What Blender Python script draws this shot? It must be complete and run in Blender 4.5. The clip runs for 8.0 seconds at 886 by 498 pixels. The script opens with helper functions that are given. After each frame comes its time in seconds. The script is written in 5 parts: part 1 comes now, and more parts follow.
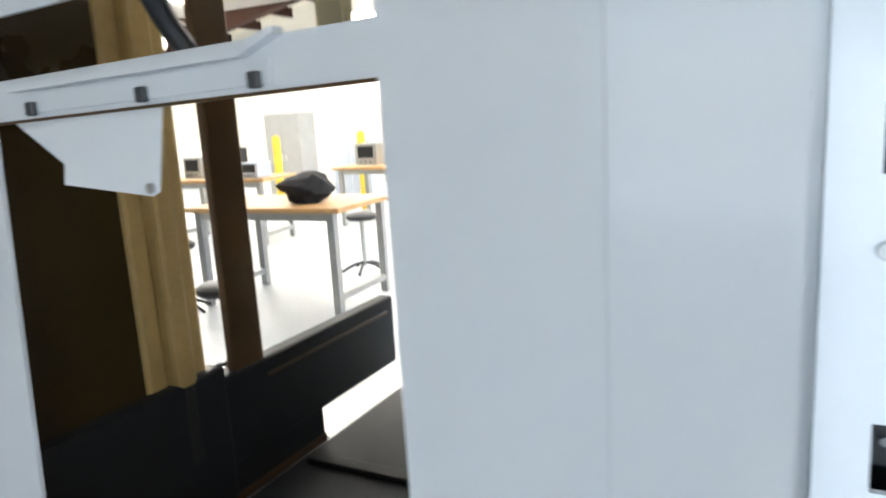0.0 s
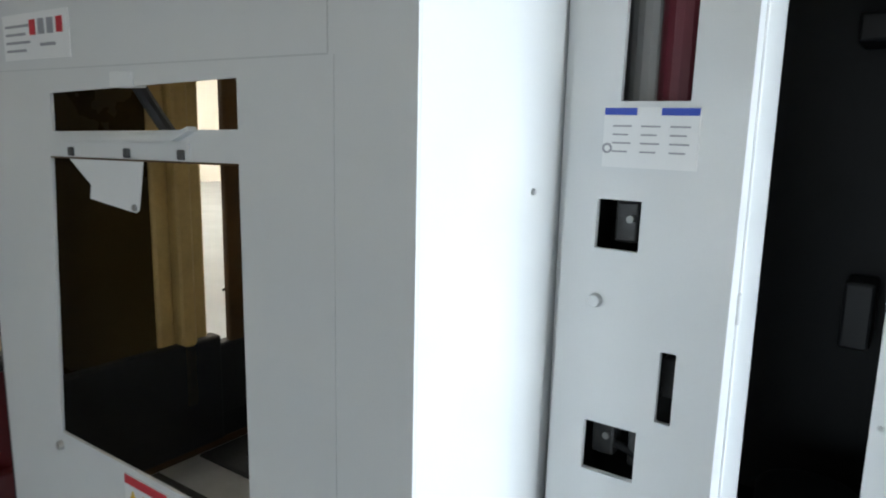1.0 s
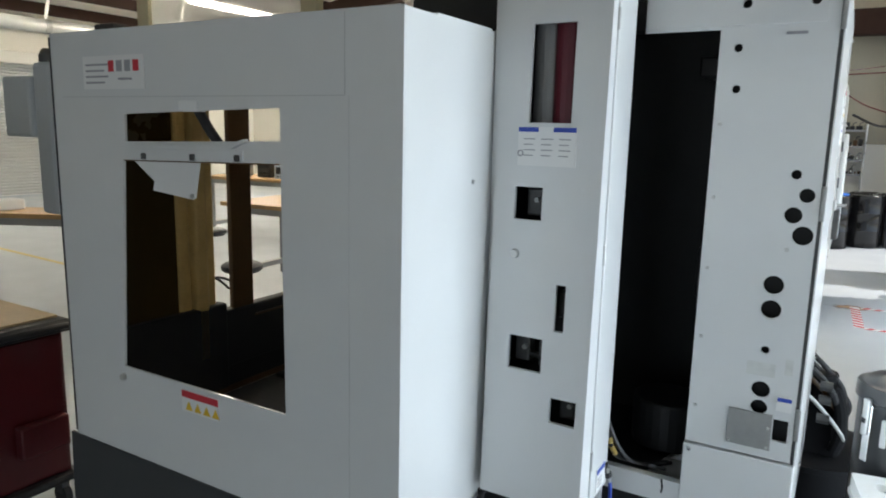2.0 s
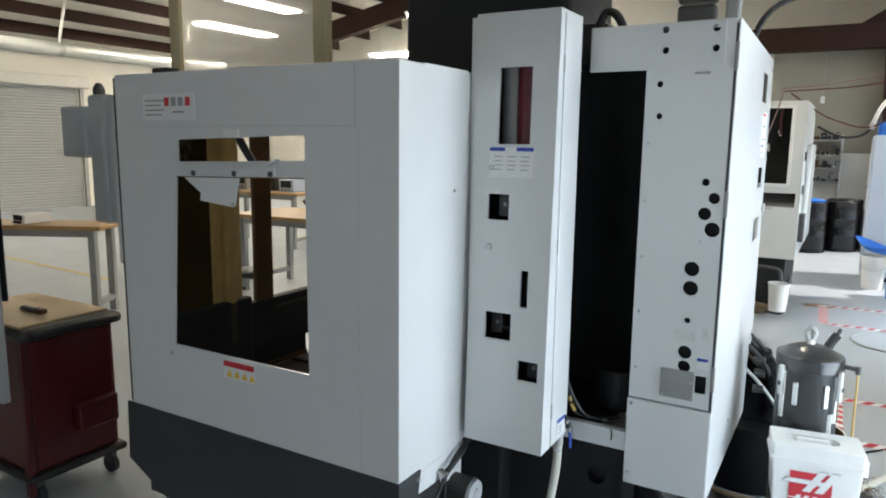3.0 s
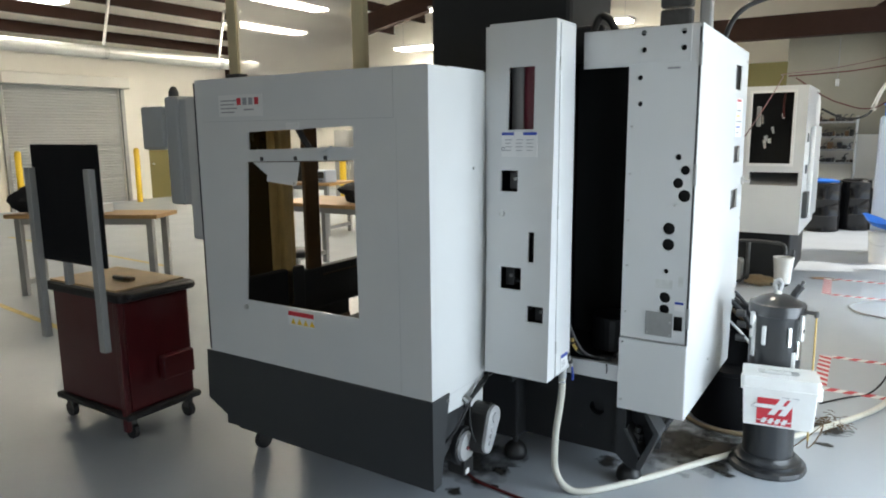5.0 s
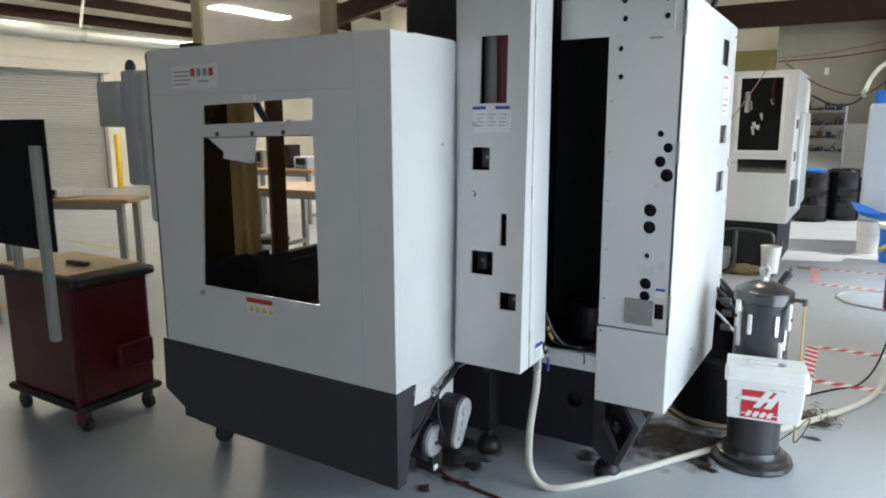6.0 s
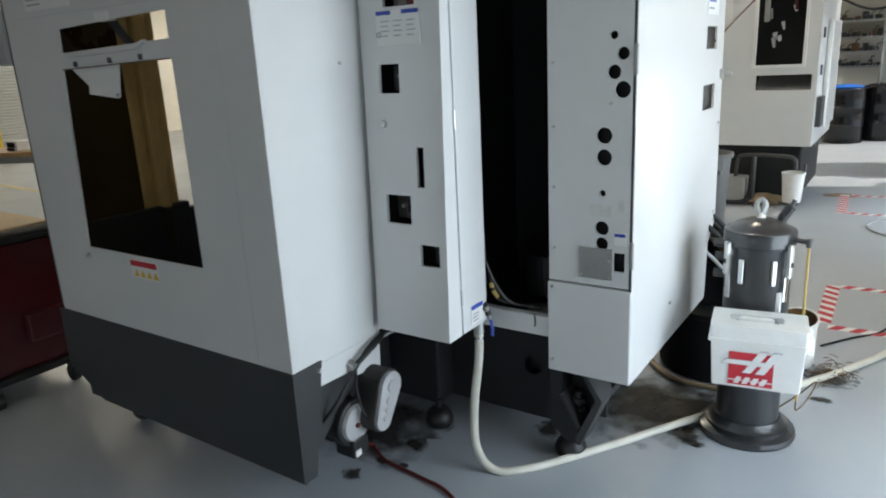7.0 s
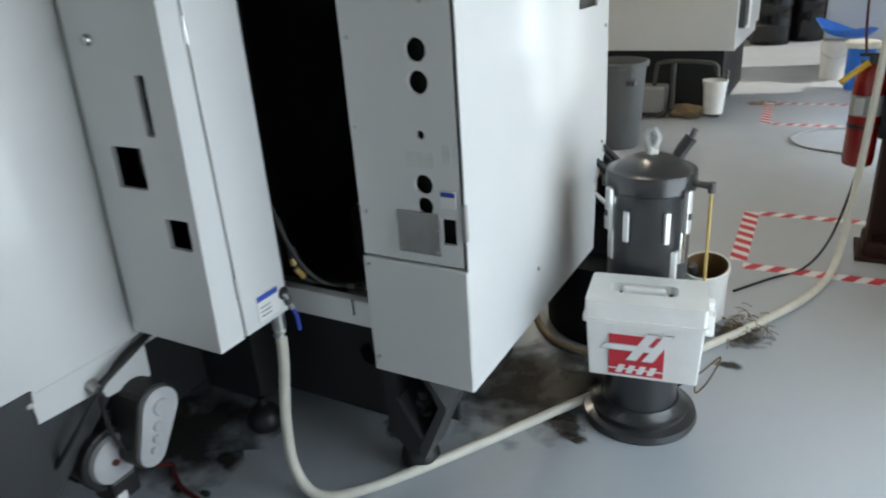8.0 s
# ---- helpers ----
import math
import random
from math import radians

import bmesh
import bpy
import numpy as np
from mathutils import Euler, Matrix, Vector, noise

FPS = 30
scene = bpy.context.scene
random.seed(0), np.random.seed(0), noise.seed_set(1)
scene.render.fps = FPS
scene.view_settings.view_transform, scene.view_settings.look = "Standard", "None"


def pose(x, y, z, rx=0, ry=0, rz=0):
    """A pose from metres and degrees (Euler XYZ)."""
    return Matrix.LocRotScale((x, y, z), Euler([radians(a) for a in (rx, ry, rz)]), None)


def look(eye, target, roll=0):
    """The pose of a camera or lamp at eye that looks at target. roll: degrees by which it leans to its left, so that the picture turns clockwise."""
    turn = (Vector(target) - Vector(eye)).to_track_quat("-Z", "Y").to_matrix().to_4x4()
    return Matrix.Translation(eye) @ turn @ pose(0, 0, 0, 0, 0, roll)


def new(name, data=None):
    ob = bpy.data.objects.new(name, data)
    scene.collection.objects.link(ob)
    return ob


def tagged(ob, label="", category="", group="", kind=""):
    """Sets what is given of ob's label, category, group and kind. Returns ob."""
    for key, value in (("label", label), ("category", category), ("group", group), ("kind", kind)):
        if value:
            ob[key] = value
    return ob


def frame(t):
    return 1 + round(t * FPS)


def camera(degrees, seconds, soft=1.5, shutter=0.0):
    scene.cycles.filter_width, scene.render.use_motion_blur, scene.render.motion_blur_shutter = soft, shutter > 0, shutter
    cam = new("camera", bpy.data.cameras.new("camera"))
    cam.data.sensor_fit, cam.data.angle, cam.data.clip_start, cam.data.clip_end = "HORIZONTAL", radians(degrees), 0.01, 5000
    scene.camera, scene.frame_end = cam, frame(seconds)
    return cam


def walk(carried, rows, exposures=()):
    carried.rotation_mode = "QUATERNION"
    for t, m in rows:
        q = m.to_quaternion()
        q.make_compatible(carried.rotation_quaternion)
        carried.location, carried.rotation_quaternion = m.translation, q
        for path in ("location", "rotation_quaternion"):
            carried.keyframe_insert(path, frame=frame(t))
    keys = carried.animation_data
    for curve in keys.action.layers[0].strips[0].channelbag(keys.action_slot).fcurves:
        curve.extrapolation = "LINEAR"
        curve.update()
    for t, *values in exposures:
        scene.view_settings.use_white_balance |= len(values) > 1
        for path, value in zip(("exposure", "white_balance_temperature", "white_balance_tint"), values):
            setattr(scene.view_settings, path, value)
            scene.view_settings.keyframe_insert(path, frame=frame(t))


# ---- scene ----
cam = camera(65.5, 8.0, soft=1.9, shutter=0.25)
ROWS = [
    (0.0, -0.1718, -0.0243, 1.6568, 79.061, 3.332, 26.914),
    (0.2, -0.0252, 0.0002, 1.7255, 74.930, 3.562, 25.999),
    (0.5, 0.2253, -0.0355, 1.7083, 76.815, 0.393, 27.371),
    (1.0, 0.4635, -0.2036, 1.7807, 79.721, -1.226, 35.234),
    (1.5, 0.6166, -0.5394, 1.7931, 79.373, -1.678, 31.103),
    (3.0, 1.1223, -1.2809, 1.8394, 81.094, -0.664, 30.499),
    (3.5, 1.1979, -1.5733, 1.8210, 80.270, -0.567, 28.995),
    (4.0, 1.3194, -1.7267, 1.8290, 80.849, -0.251, 30.469),
    (5.5, 1.4706, -1.8163, 1.8071, 80.087, 0.717, 32.702),
    (6.0, 1.4377, -1.5924, 1.7500, 79.601, 0.208, 31.725),
    (6.5, 1.4137, -1.2230, 1.7097, 76.758, 2.098, 30.221),
    (7.0, 1.5116, -0.8667, 1.6523, 74.556, 2.808, 33.773),
    (7.5, 1.5367, -0.4366, 1.6253, 72.096, 2.687, 33.559),
    (8.0, 1.4927, 0.0004, 1.5616, 67.118, 3.666, 28.470),
]
walk(cam, [(t, pose(*v)) for t, *v in ROWS],
     exposures=[(0.0, 1.5, 6000, 12), (0.4, 1.25, 6200, 11), (0.8, 0.82, 6450, 10), (1.5, 0.3, 6450, 10), (3.0, 0.08, 6450, 10),
                (5.5, 0.05, 6500, 10), (6.5, -0.17, 6500, 10), (7.0, -0.28, 6550, 10), (7.5, -0.36, 6600, 10), (8.0, -0.66, 6650, 10)])

# ---- daylight and lamps ----
world = bpy.data.worlds.new("sky")
scene.world = world
world.use_nodes = True
wn = world.node_tree.nodes
sky = wn.new("ShaderNodeTexSky")
sky.sky_type, sky.sun_disc = "NISHITA", False
sky.sun_elevation, sky.sun_rotation = radians(52), radians(72)
wn["Background"].inputs[1].default_value = 0.12
world.node_tree.links.new(sky.outputs[0], wn["Background"].inputs[0])


def area(name, eye, target, sx, sy, watts, colour):
    d = bpy.data.lights.new(name, "AREA")
    d.shape, d.size, d.size_y, d.energy, d.color = "RECTANGLE", sx, sy, watts, colour
    ob = new(name, d)
    ob.matrix_world = look(eye, target)
    return ob


sun_data = bpy.data.lights.new("sun", "SUN")
sun_data.energy, sun_data.angle, sun_data.color = 5.0, radians(0.6), (1.0, 0.95, 0.86)
sun = new("sun", sun_data)
sun.matrix_world = look((0.95 * 4.7, 0.31 * 4.7, 6.0), (0, 0, 0))

DAY = (0.76, 0.89, 1.0)
area("daylight_door", (2.66, 1.55, 1.2), (0, 1.55, 1.2), 1.8, 2.3, 88, DAY)
# Cool fill from the south, added to brighten the machine fronts.
area("south_fill_light", (-0.5, -8.25, 1.6), (-0.5, 0, 1.6), 4.0, 2.9, 34, (0.84, 0.92, 1.0))
# Second added fill, lifts the column front above the front panel.
area("side_fill_light", (2.66, -2.6, 1.2), (0, -2.6, 1.2), 2.0, 2.3, 25, DAY)
area("daylight_double_door", (2.66, 6.6, 0.72), (0, 6.6, 0.72), 1.3, 1.3, 75, DAY)
for y, w in ((9.1, 0.8), (11.9, 3.0)):
    area("daylight_window", (2.66, y, 2.5), (0, y, 1.0), w, 4.6, 32, DAY)


# ---- materials ----
def mat(name, base, rough=0.5, metal=0.0, vary=0.12, scale=6.0, fine=60.0, bump=0.05, alpha=1.0, coat=0.0, stain=None, rvar=0.09):
    m = bpy.data.materials.new(name)
    m.use_nodes = True
    t = m.node_tree
    b = t.nodes["Principled BSDF"]
    co = t.nodes.new("ShaderNodeTexCoord")
    n1, n2 = t.nodes.new("ShaderNodeTexNoise"), t.nodes.new("ShaderNodeTexNoise")
    for n, s, d in ((n1, scale, 4.0), (n2, fine, 3.0)):
        n.inputs["Scale"].default_value, n.inputs["Detail"].default_value = s, d
        t.links.new(co.outputs["Object"], n.inputs["Vector"])
    add = t.nodes.new("ShaderNodeMath")
    add.operation = "MULTIPLY_ADD"
    add.inputs[1].default_value = 0.35
    t.links.new(n2.outputs["Fac"], add.inputs[0])
    t.links.new(n1.outputs["Fac"], add.inputs[2])
    ramp = t.nodes.new("ShaderNodeValToRGB")
    ramp.color_ramp.elements[0].position, ramp.color_ramp.elements[1].position = 0.25, 1.0
    lo = [c * (1 - vary) for c in base]
    hi = [min(1, c * (1 + vary * 0.6)) for c in base]
    ramp.color_ramp.elements[0].color, ramp.color_ramp.elements[1].color = (*lo, 1), (*hi, 1)
    t.links.new(add.outputs[0], ramp.inputs[0])
    colour = ramp.outputs[0]
    if stain:
        sc, amount, tone = stain
        n3 = t.nodes.new("ShaderNodeTexNoise")
        n3.inputs["Scale"].default_value, n3.inputs["Detail"].default_value = sc, 6.0
        t.links.new(co.outputs["Object"], n3.inputs["Vector"])
        r3 = t.nodes.new("ShaderNodeValToRGB")
        r3.color_ramp.elements[0].position, r3.color_ramp.elements[1].position = 0.42, 0.82
        r3.color_ramp.elements[1].color = (amount, amount, amount, 1)
        t.links.new(n3.outputs["Fac"], r3.inputs[0])
        mix = t.nodes.new("ShaderNodeMix")
        mix.data_type = "RGBA"
        t.links.new(r3.outputs[0], mix.inputs["Factor"])
        t.links.new(colour, mix.inputs["A"])
        mix.inputs["B"].default_value = (*tone, 1)
        colour = mix.outputs["Result"]
    t.links.new(colour, b.inputs["Base Color"])
    rr_ = t.nodes.new("ShaderNodeMapRange")
    rr_.inputs["To Min"].default_value, rr_.inputs["To Max"].default_value = max(0.02, rough - rvar), min(1, rough + rvar)
    t.links.new(n1.outputs["Fac"], rr_.inputs["Value"])
    t.links.new(rr_.outputs[0], b.inputs["Roughness"])
    b.inputs["Metallic"].default_value = metal
    b.inputs["Coat Weight"].default_value, b.inputs["Coat Roughness"].default_value = coat, 0.10
    if bump:
        bp = t.nodes.new("ShaderNodeBump")
        bp.inputs["Strength"].default_value, bp.inputs["Distance"].default_value = bump, 0.004
        t.links.new(n2.outputs["Fac"], bp.inputs["Height"])
        t.links.new(bp.outputs[0], b.inputs["Normal"])
    if alpha < 1:
        b.inputs["Alpha"].default_value = alpha
    return m


def glow(name, colour, strength):
    m = bpy.data.materials.new(name)
    m.use_nodes = True
    b = m.node_tree.nodes["Principled BSDF"]
    b.inputs["Emission Color"].default_value = (*colour, 1)
    b.inputs["Emission Strength"].default_value = strength
    b.inputs["Base Color"].default_value = (0.8, 0.8, 0.8, 1)
    return m


WHITE = mat("white_powder_coat", (0.70, 0.71, 0.71), 0.42, vary=0.05, scale=2.5, fine=220, bump=0.04, coat=0.6, stain=(2.6, 0.10, (0.50, 0.49, 0.44)))
GREY = mat("grey_powder_coat", (0.036, 0.038, 0.041), 0.42, vary=0.12, scale=3, fine=180, bump=0.08)
CASTING = mat("grey_cast_iron_paint", (0.015, 0.016, 0.018), 0.7, vary=0.3, scale=5, fine=70, bump=0.25)
DRUM = mat("black_drum_enamel", (0.010, 0.010, 0.011), 0.18, vary=0.2, scale=6, bump=0.03)
MOTOR = mat("black_motor_paint", (0.022, 0.021, 0.020), 0.55, vary=0.45, scale=14, bump=0.25)
BLACK = mat("black_plastic", (0.012, 0.012, 0.013), 0.45, vary=0.2, bump=0.05)
# Near-black: carries the shade of enclosed spaces in its colour, also plain dark parts.
CAVITY = mat("dark_parts_and_shade", (0.006, 0.0065, 0.007), 0.6, vary=0.3, scale=4, bump=0.1)
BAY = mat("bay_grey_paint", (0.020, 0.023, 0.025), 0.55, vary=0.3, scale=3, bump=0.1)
AMBER = mat("bronze_panel", (0.036, 0.022, 0.005), 0.30, vary=0.35, scale=3, bump=0.03)
BROWN = mat("brown_post_paint", (0.075, 0.036, 0.009), 0.35, vary=0.4, scale=7, bump=0.05)
BEIGE = mat("beige_rib_paint", (0.43, 0.285, 0.10), 0.45, vary=0.35, scale=6, bump=0.05)
CREAM = mat("cream_post_paint", (0.60, 0.52, 0.33), 0.5, vary=0.12, scale=5)
STEEL = mat("brushed_steel", (0.55, 0.55, 0.54), 0.3, metal=1.0, vary=0.15, scale=10, fine=200, bump=0.05)
CHROME = mat("polished_latch", (0.75, 0.75, 0.74), 0.15, metal=1.0, vary=0.1)
ALU = mat("cast_aluminium", (0.62, 0.62, 0.63), 0.42, metal=0.6, vary=0.15, scale=14, bump=0.15)
DULL = mat("dull_zinc", (0.36, 0.36, 0.35), 0.5, metal=0.5, vary=0.2)
RED = mat("red_lacquer", (0.072, 0.004, 0.006), 0.35, vary=0.15, scale=4, coat=0.3)
RED_BELLOWS = mat("red_bellows", (0.12, 0.012, 0.022), 0.5, vary=0.2)
BRIGHT_RED = mat("bright_red_paint", (0.26, 0.008, 0.008), 0.25, vary=0.1, coat=0.4)
SIGN_RED = mat("printed_red", (0.55, 0.03, 0.045), 0.5, vary=0.05, bump=0)
BLUE = mat("printed_blue", (0.03, 0.07, 0.40), 0.5, vary=0.05, bump=0)
BLUE_PLASTIC = mat("blue_plastic", (0.02, 0.16, 0.62), 0.4, vary=0.1)
PAPER = mat("white_paper", (0.78, 0.78, 0.77), 0.7, vary=0.04, bump=0.02)
INK = mat("grey_print", (0.33, 0.33, 0.35), 0.7, vary=0.1, bump=0)
YELLOW = mat("yellow_paint", (0.75, 0.50, 0.03), 0.45, vary=0.12)
WORN_YELLOW = mat("worn_floor_paint", (0.60, 0.47, 0.16), 0.5, vary=0.4, scale=9)
WOOD = mat("laminated_maple", (0.48, 0.29, 0.12), 0.45, vary=0.25, scale=9, fine=90, bump=0.08)
PLYWOOD = mat("plywood", (0.56, 0.40, 0.22), 0.55, vary=0.2, scale=9, fine=90, bump=0.08)
SEAM = mat("sheet_metal_seam", (0.54, 0.55, 0.55), 0.5, vary=0.05, bump=0)
PALE = mat("pale_blue_enamel", (0.50, 0.56, 0.66), 0.35, vary=0.06, scale=2)
SEAM_LIGHT = mat("label_residue", (0.63, 0.64, 0.62), 0.6, vary=0.12, scale=30)
PENDANT = mat("pendant_grey_enamel", (0.52, 0.54, 0.55), 0.4, vary=0.08)
LEG = mat("grey_leg_enamel", (0.33, 0.33, 0.32), 0.4, vary=0.1)
HOSE = mat("cream_rubber", (0.66, 0.64, 0.56), 0.45, vary=0.15, scale=12)
SUMP_HOSE = mat("stained_beige_rubber", (0.26, 0.19, 0.11), 0.5, vary=0.3, scale=14)
RED_HOSE = mat("dark_red_rubber", (0.10, 0.012, 0.012), 0.45, vary=0.2)
CABLE = mat("dark_cable", (0.010, 0.010, 0.011), 0.6, vary=0.2)
YELLOW_HOSE = mat("yellow_tubing", (0.46, 0.32, 0.09), 0.35, vary=0.15)
CAN = mat("dark_grey_enamel", (0.025, 0.0265, 0.029), 0.32, vary=0.15, scale=8, bump=0.03, coat=0.4)
PVC = mat("white_plastic", (0.80, 0.80, 0.78), 0.4, vary=0.05, scale=8, bump=0.03, stain=(14, 0.15, (0.5, 0.42, 0.3)))
TAN_STAIN = mat("dried_coolant", (0.13, 0.07, 0.022), 0.6, vary=0.5, scale=14)
BIN = mat("grey_bin_plastic", (0.143, 0.149, 0.154), 0.5, vary=0.1)
WALL = mat("painted_wall", (0.82, 0.79, 0.72), 0.75, vary=0.07, scale=0.8, fine=30)
CREAM_WALL = mat("cream_block_wall", (0.33, 0.31, 0.25), 0.8, vary=0.12, scale=1.5, fine=30)
OLIVE = mat("olive_panel", (0.20, 0.17, 0.06), 0.7, vary=0.15, scale=1)
DOOR = mat("roller_door_paint", (0.70, 0.68, 0.63), 0.5, vary=0.08, scale=1.2)
ROOF = mat("roof_insulation", (0.82, 0.78, 0.69), 0.8, vary=0.1, scale=1.0)
BEAM = mat("brown_primer_steel", (0.036, 0.017, 0.012), 0.65, vary=0.25)
BEAM.node_tree.nodes["Principled BSDF"].inputs["Specular IOR Level"].default_value = 0.15
DUCT = mat("foil_duct", (0.68, 0.68, 0.66), 0.35, metal=0.6, vary=0.12, scale=4)
LAMP = glow("fluorescent_tube", (1.0, 0.92, 0.76), 36.0)


def floor_material():
    m = bpy.data.materials.new("sealed_concrete")
    m.use_nodes = True
    t = m.node_tree
    s = t.nodes["Principled BSDF"]
    co = t.nodes.new("ShaderNodeTexCoord")
    colour = None
    for scale, detail, amount, dark in ((0.8, 3.0, 0.30, (0.34, 0.36, 0.38)), (14.0, 6.0, 0.22, (0.50, 0.53, 0.56)), (110.0, 2.0, 0.16, (0.30, 0.31, 0.32))):
        n, k, mix = t.nodes.new("ShaderNodeTexNoise"), t.nodes.new("ShaderNodeMath"), t.nodes.new("ShaderNodeMix")
        n.inputs["Scale"].default_value, n.inputs["Detail"].default_value = scale, detail
        t.links.new(co.outputs["Object"], n.inputs["Vector"])
        k.operation, k.inputs[1].default_value = "MULTIPLY", amount
        t.links.new(n.outputs["Fac"], k.inputs[0])
        mix.data_type = "RGBA"
        mix.inputs["A"].default_value, mix.inputs["B"].default_value = (0.425, 0.462, 0.505, 1), (*dark, 1)
        t.links.new(k.outputs[0], mix.inputs["Factor"])
        if colour:
            t.links.new(colour, mix.inputs["A"])
        colour = mix.outputs["Result"]
    t.links.new(colour, s.inputs["Base Color"])
    wear = t.nodes.new("ShaderNodeTexNoise")
    wear.inputs["Scale"].default_value, wear.inputs["Detail"].default_value = 1.7, 5.0
    t.links.new(co.outputs["Object"], wear.inputs["Vector"])
    gloss = t.nodes.new("ShaderNodeMapRange")
    gloss.inputs["From Min"].default_value, gloss.inputs["From Max"].default_value = 0.3, 0.7
    gloss.inputs["To Min"].default_value, gloss.inputs["To Max"].default_value = 0.31, 0.46
    t.links.new(wear.outputs["Fac"], gloss.inputs["Value"])
    t.links.new(gloss.outputs[0], s.inputs["Roughness"])
    return m


FLOOR = floor_material()
CLOTH = mat("black_cloth", (0.010, 0.010, 0.012), 0.85, vary=0.3, scale=20, bump=0.3)
OLD_STEEL = mat("blackened_steel", (0.09, 0.09, 0.09), 0.45, metal=0.6, vary=0.4, scale=12)


def smear_material(name, colour, strength, scale):
    """Thin oily film whose edge thins out in blotches."""
    m = mat(name, colour, 0.4, vary=0.5, scale=8, bump=0.1)
    t = m.node_tree
    co = t.nodes.new("ShaderNodeTexCoord")
    d = t.nodes.new("ShaderNodeVectorMath")
    d.operation = "DISTANCE"
    d.inputs[1].default_value = (0.5, 0.5, 1.0)
    t.links.new(co.outputs["Generated"], d.inputs[0])
    n = t.nodes.new("ShaderNodeTexNoise")
    n.inputs["Scale"].default_value, n.inputs["Detail"].default_value = scale, 7.0
    t.links.new(co.outputs["Object"], n.inputs["Vector"])
    s = t.nodes.new("ShaderNodeMath")
    s.operation = "MULTIPLY_ADD"
    s.inputs[1].default_value = -1.5
    t.links.new(d.outputs["Value"], s.inputs[0])
    t.links.new(n.outputs["Fac"], s.inputs[2])
    r = t.nodes.new("ShaderNodeMapRange")
    r.inputs["From Min"].default_value, r.inputs["From Max"].default_value, r.inputs["To Max"].default_value = -0.10, 0.32, strength
    t.links.new(s.outputs[0], r.inputs["Value"])
    t.links.new(r.outputs[0], t.nodes["Principled BSDF"].inputs["Alpha"])
    return m


SMEAR = smear_material("oily_smear", (0.035, 0.032, 0.028), 0.85, 9.0)
RUSTY = smear_material("rusty_film", (0.42, 0.20, 0.07), 0.9, 7.0)
SPOT = smear_material("oil_spot", (0.03, 0.026, 0.02), 0.9, 22.0)


def sheet_material():
    m = mat("clear_film", (0.88, 0.87, 0.83), 0.25, vary=0.10, scale=2, bump=0.1)
    t = m.node_tree
    lit, clear, mix = t.nodes.new("ShaderNodeBsdfTranslucent"), t.nodes.new("ShaderNodeBsdfTransparent"), t.nodes.new("ShaderNodeMixShader")
    half = t.nodes.new("ShaderNodeMixShader")
    lit.inputs["Color"].default_value = (0.90, 0.89, 0.85, 1)
    clear.inputs["Color"].default_value = (0.97, 0.96, 0.94, 1)
    half.inputs[0].default_value, mix.inputs[0].default_value = 0.35, 0.42
    t.links.new(lit.outputs[0], half.inputs[1])
    t.links.new(t.nodes["Principled BSDF"].outputs[0], half.inputs[2])
    t.links.new(clear.outputs[0], mix.inputs[1])
    t.links.new(half.outputs[0], mix.inputs[2])
    t.links.new(mix.outputs[0], t.nodes["Material Output"].inputs["Surface"])
    return m


FILM = sheet_material()
RACK = mat("black_rack_enamel", (0.008, 0.008, 0.009), 0.8, vary=0.2, bump=0.03)
RACK.node_tree.nodes["Principled BSDF"].inputs["Specular IOR Level"].default_value = 0.15


# ---- shapes ----
def thing(name, at, label, category, group="", kind=""):
    e = new(name)
    e.empty_display_size = 0.1
    e.location = at
    return tagged(e, label, category, group, kind)


def part(name, bm, material, parent=None, label="", smooth=False):
    me = bpy.data.meshes.new(name)
    bmesh.ops.recalc_face_normals(bm, faces=bm.faces[:])
    ob = new(name, me)
    if parent is not None:
        ob.parent = parent
        o = Vector(parent.location)
        if parent.parent is not None:
            o = o + Vector(parent.parent.location)
        bmesh.ops.translate(bm, vec=-o, verts=bm.verts[:])
    if smooth:
        for f in bm.faces:
            f.smooth = True
    bm.to_mesh(me)
    bm.free()
    me.materials.append(material)
    if smooth:
        me.set_sharp_from_angle(angle=radians(38))
    if label:
        ob["label"] = label
    return ob


def box(x0, x1, y0, y1, z0, z1, bevel=0.0, bm=None, seg=2):
    b = bmesh.new()
    m = Matrix.Translation(((x0 + x1) / 2, (y0 + y1) / 2, (z0 + z1) / 2)) @ Matrix.Diagonal((abs(x1 - x0), abs(y1 - y0), abs(z1 - z0), 1))
    bmesh.ops.create_cube(b, size=1, matrix=m)
    if bevel:
        bmesh.ops.bevel(b, geom=b.edges[:], offset=bevel, segments=seg, affect="EDGES", profile=0.5)
    return b if bm is None else join(bm, b)


def join(bm, b):
    me = bpy.data.meshes.new("tmp")
    b.to_mesh(me)
    b.free()
    bm.from_mesh(me)
    bpy.data.meshes.remove(me)
    return bm


def cyl(p0, p1, r0, r1=None, seg=24, bm=None, bevel=0.0):
    b = bmesh.new()
    p0, p1 = Vector(p0), Vector(p1)
    d = p1 - p0
    m = Matrix.Translation((p0 + p1) / 2) @ d.to_track_quat("Z", "Y").to_matrix().to_4x4()
    bmesh.ops.create_cone(b, cap_ends=True, segments=seg, radius1=r0, radius2=r0 if r1 is None else r1, depth=d.length, matrix=m)
    if bevel:
        es = [e for e in b.edges if any(len(f.verts) > 4 for f in e.link_faces)]
        bmesh.ops.bevel(b, geom=es, offset=bevel, segments=2, affect="EDGES", profile=0.5)
    return b if bm is None else join(bm, b)


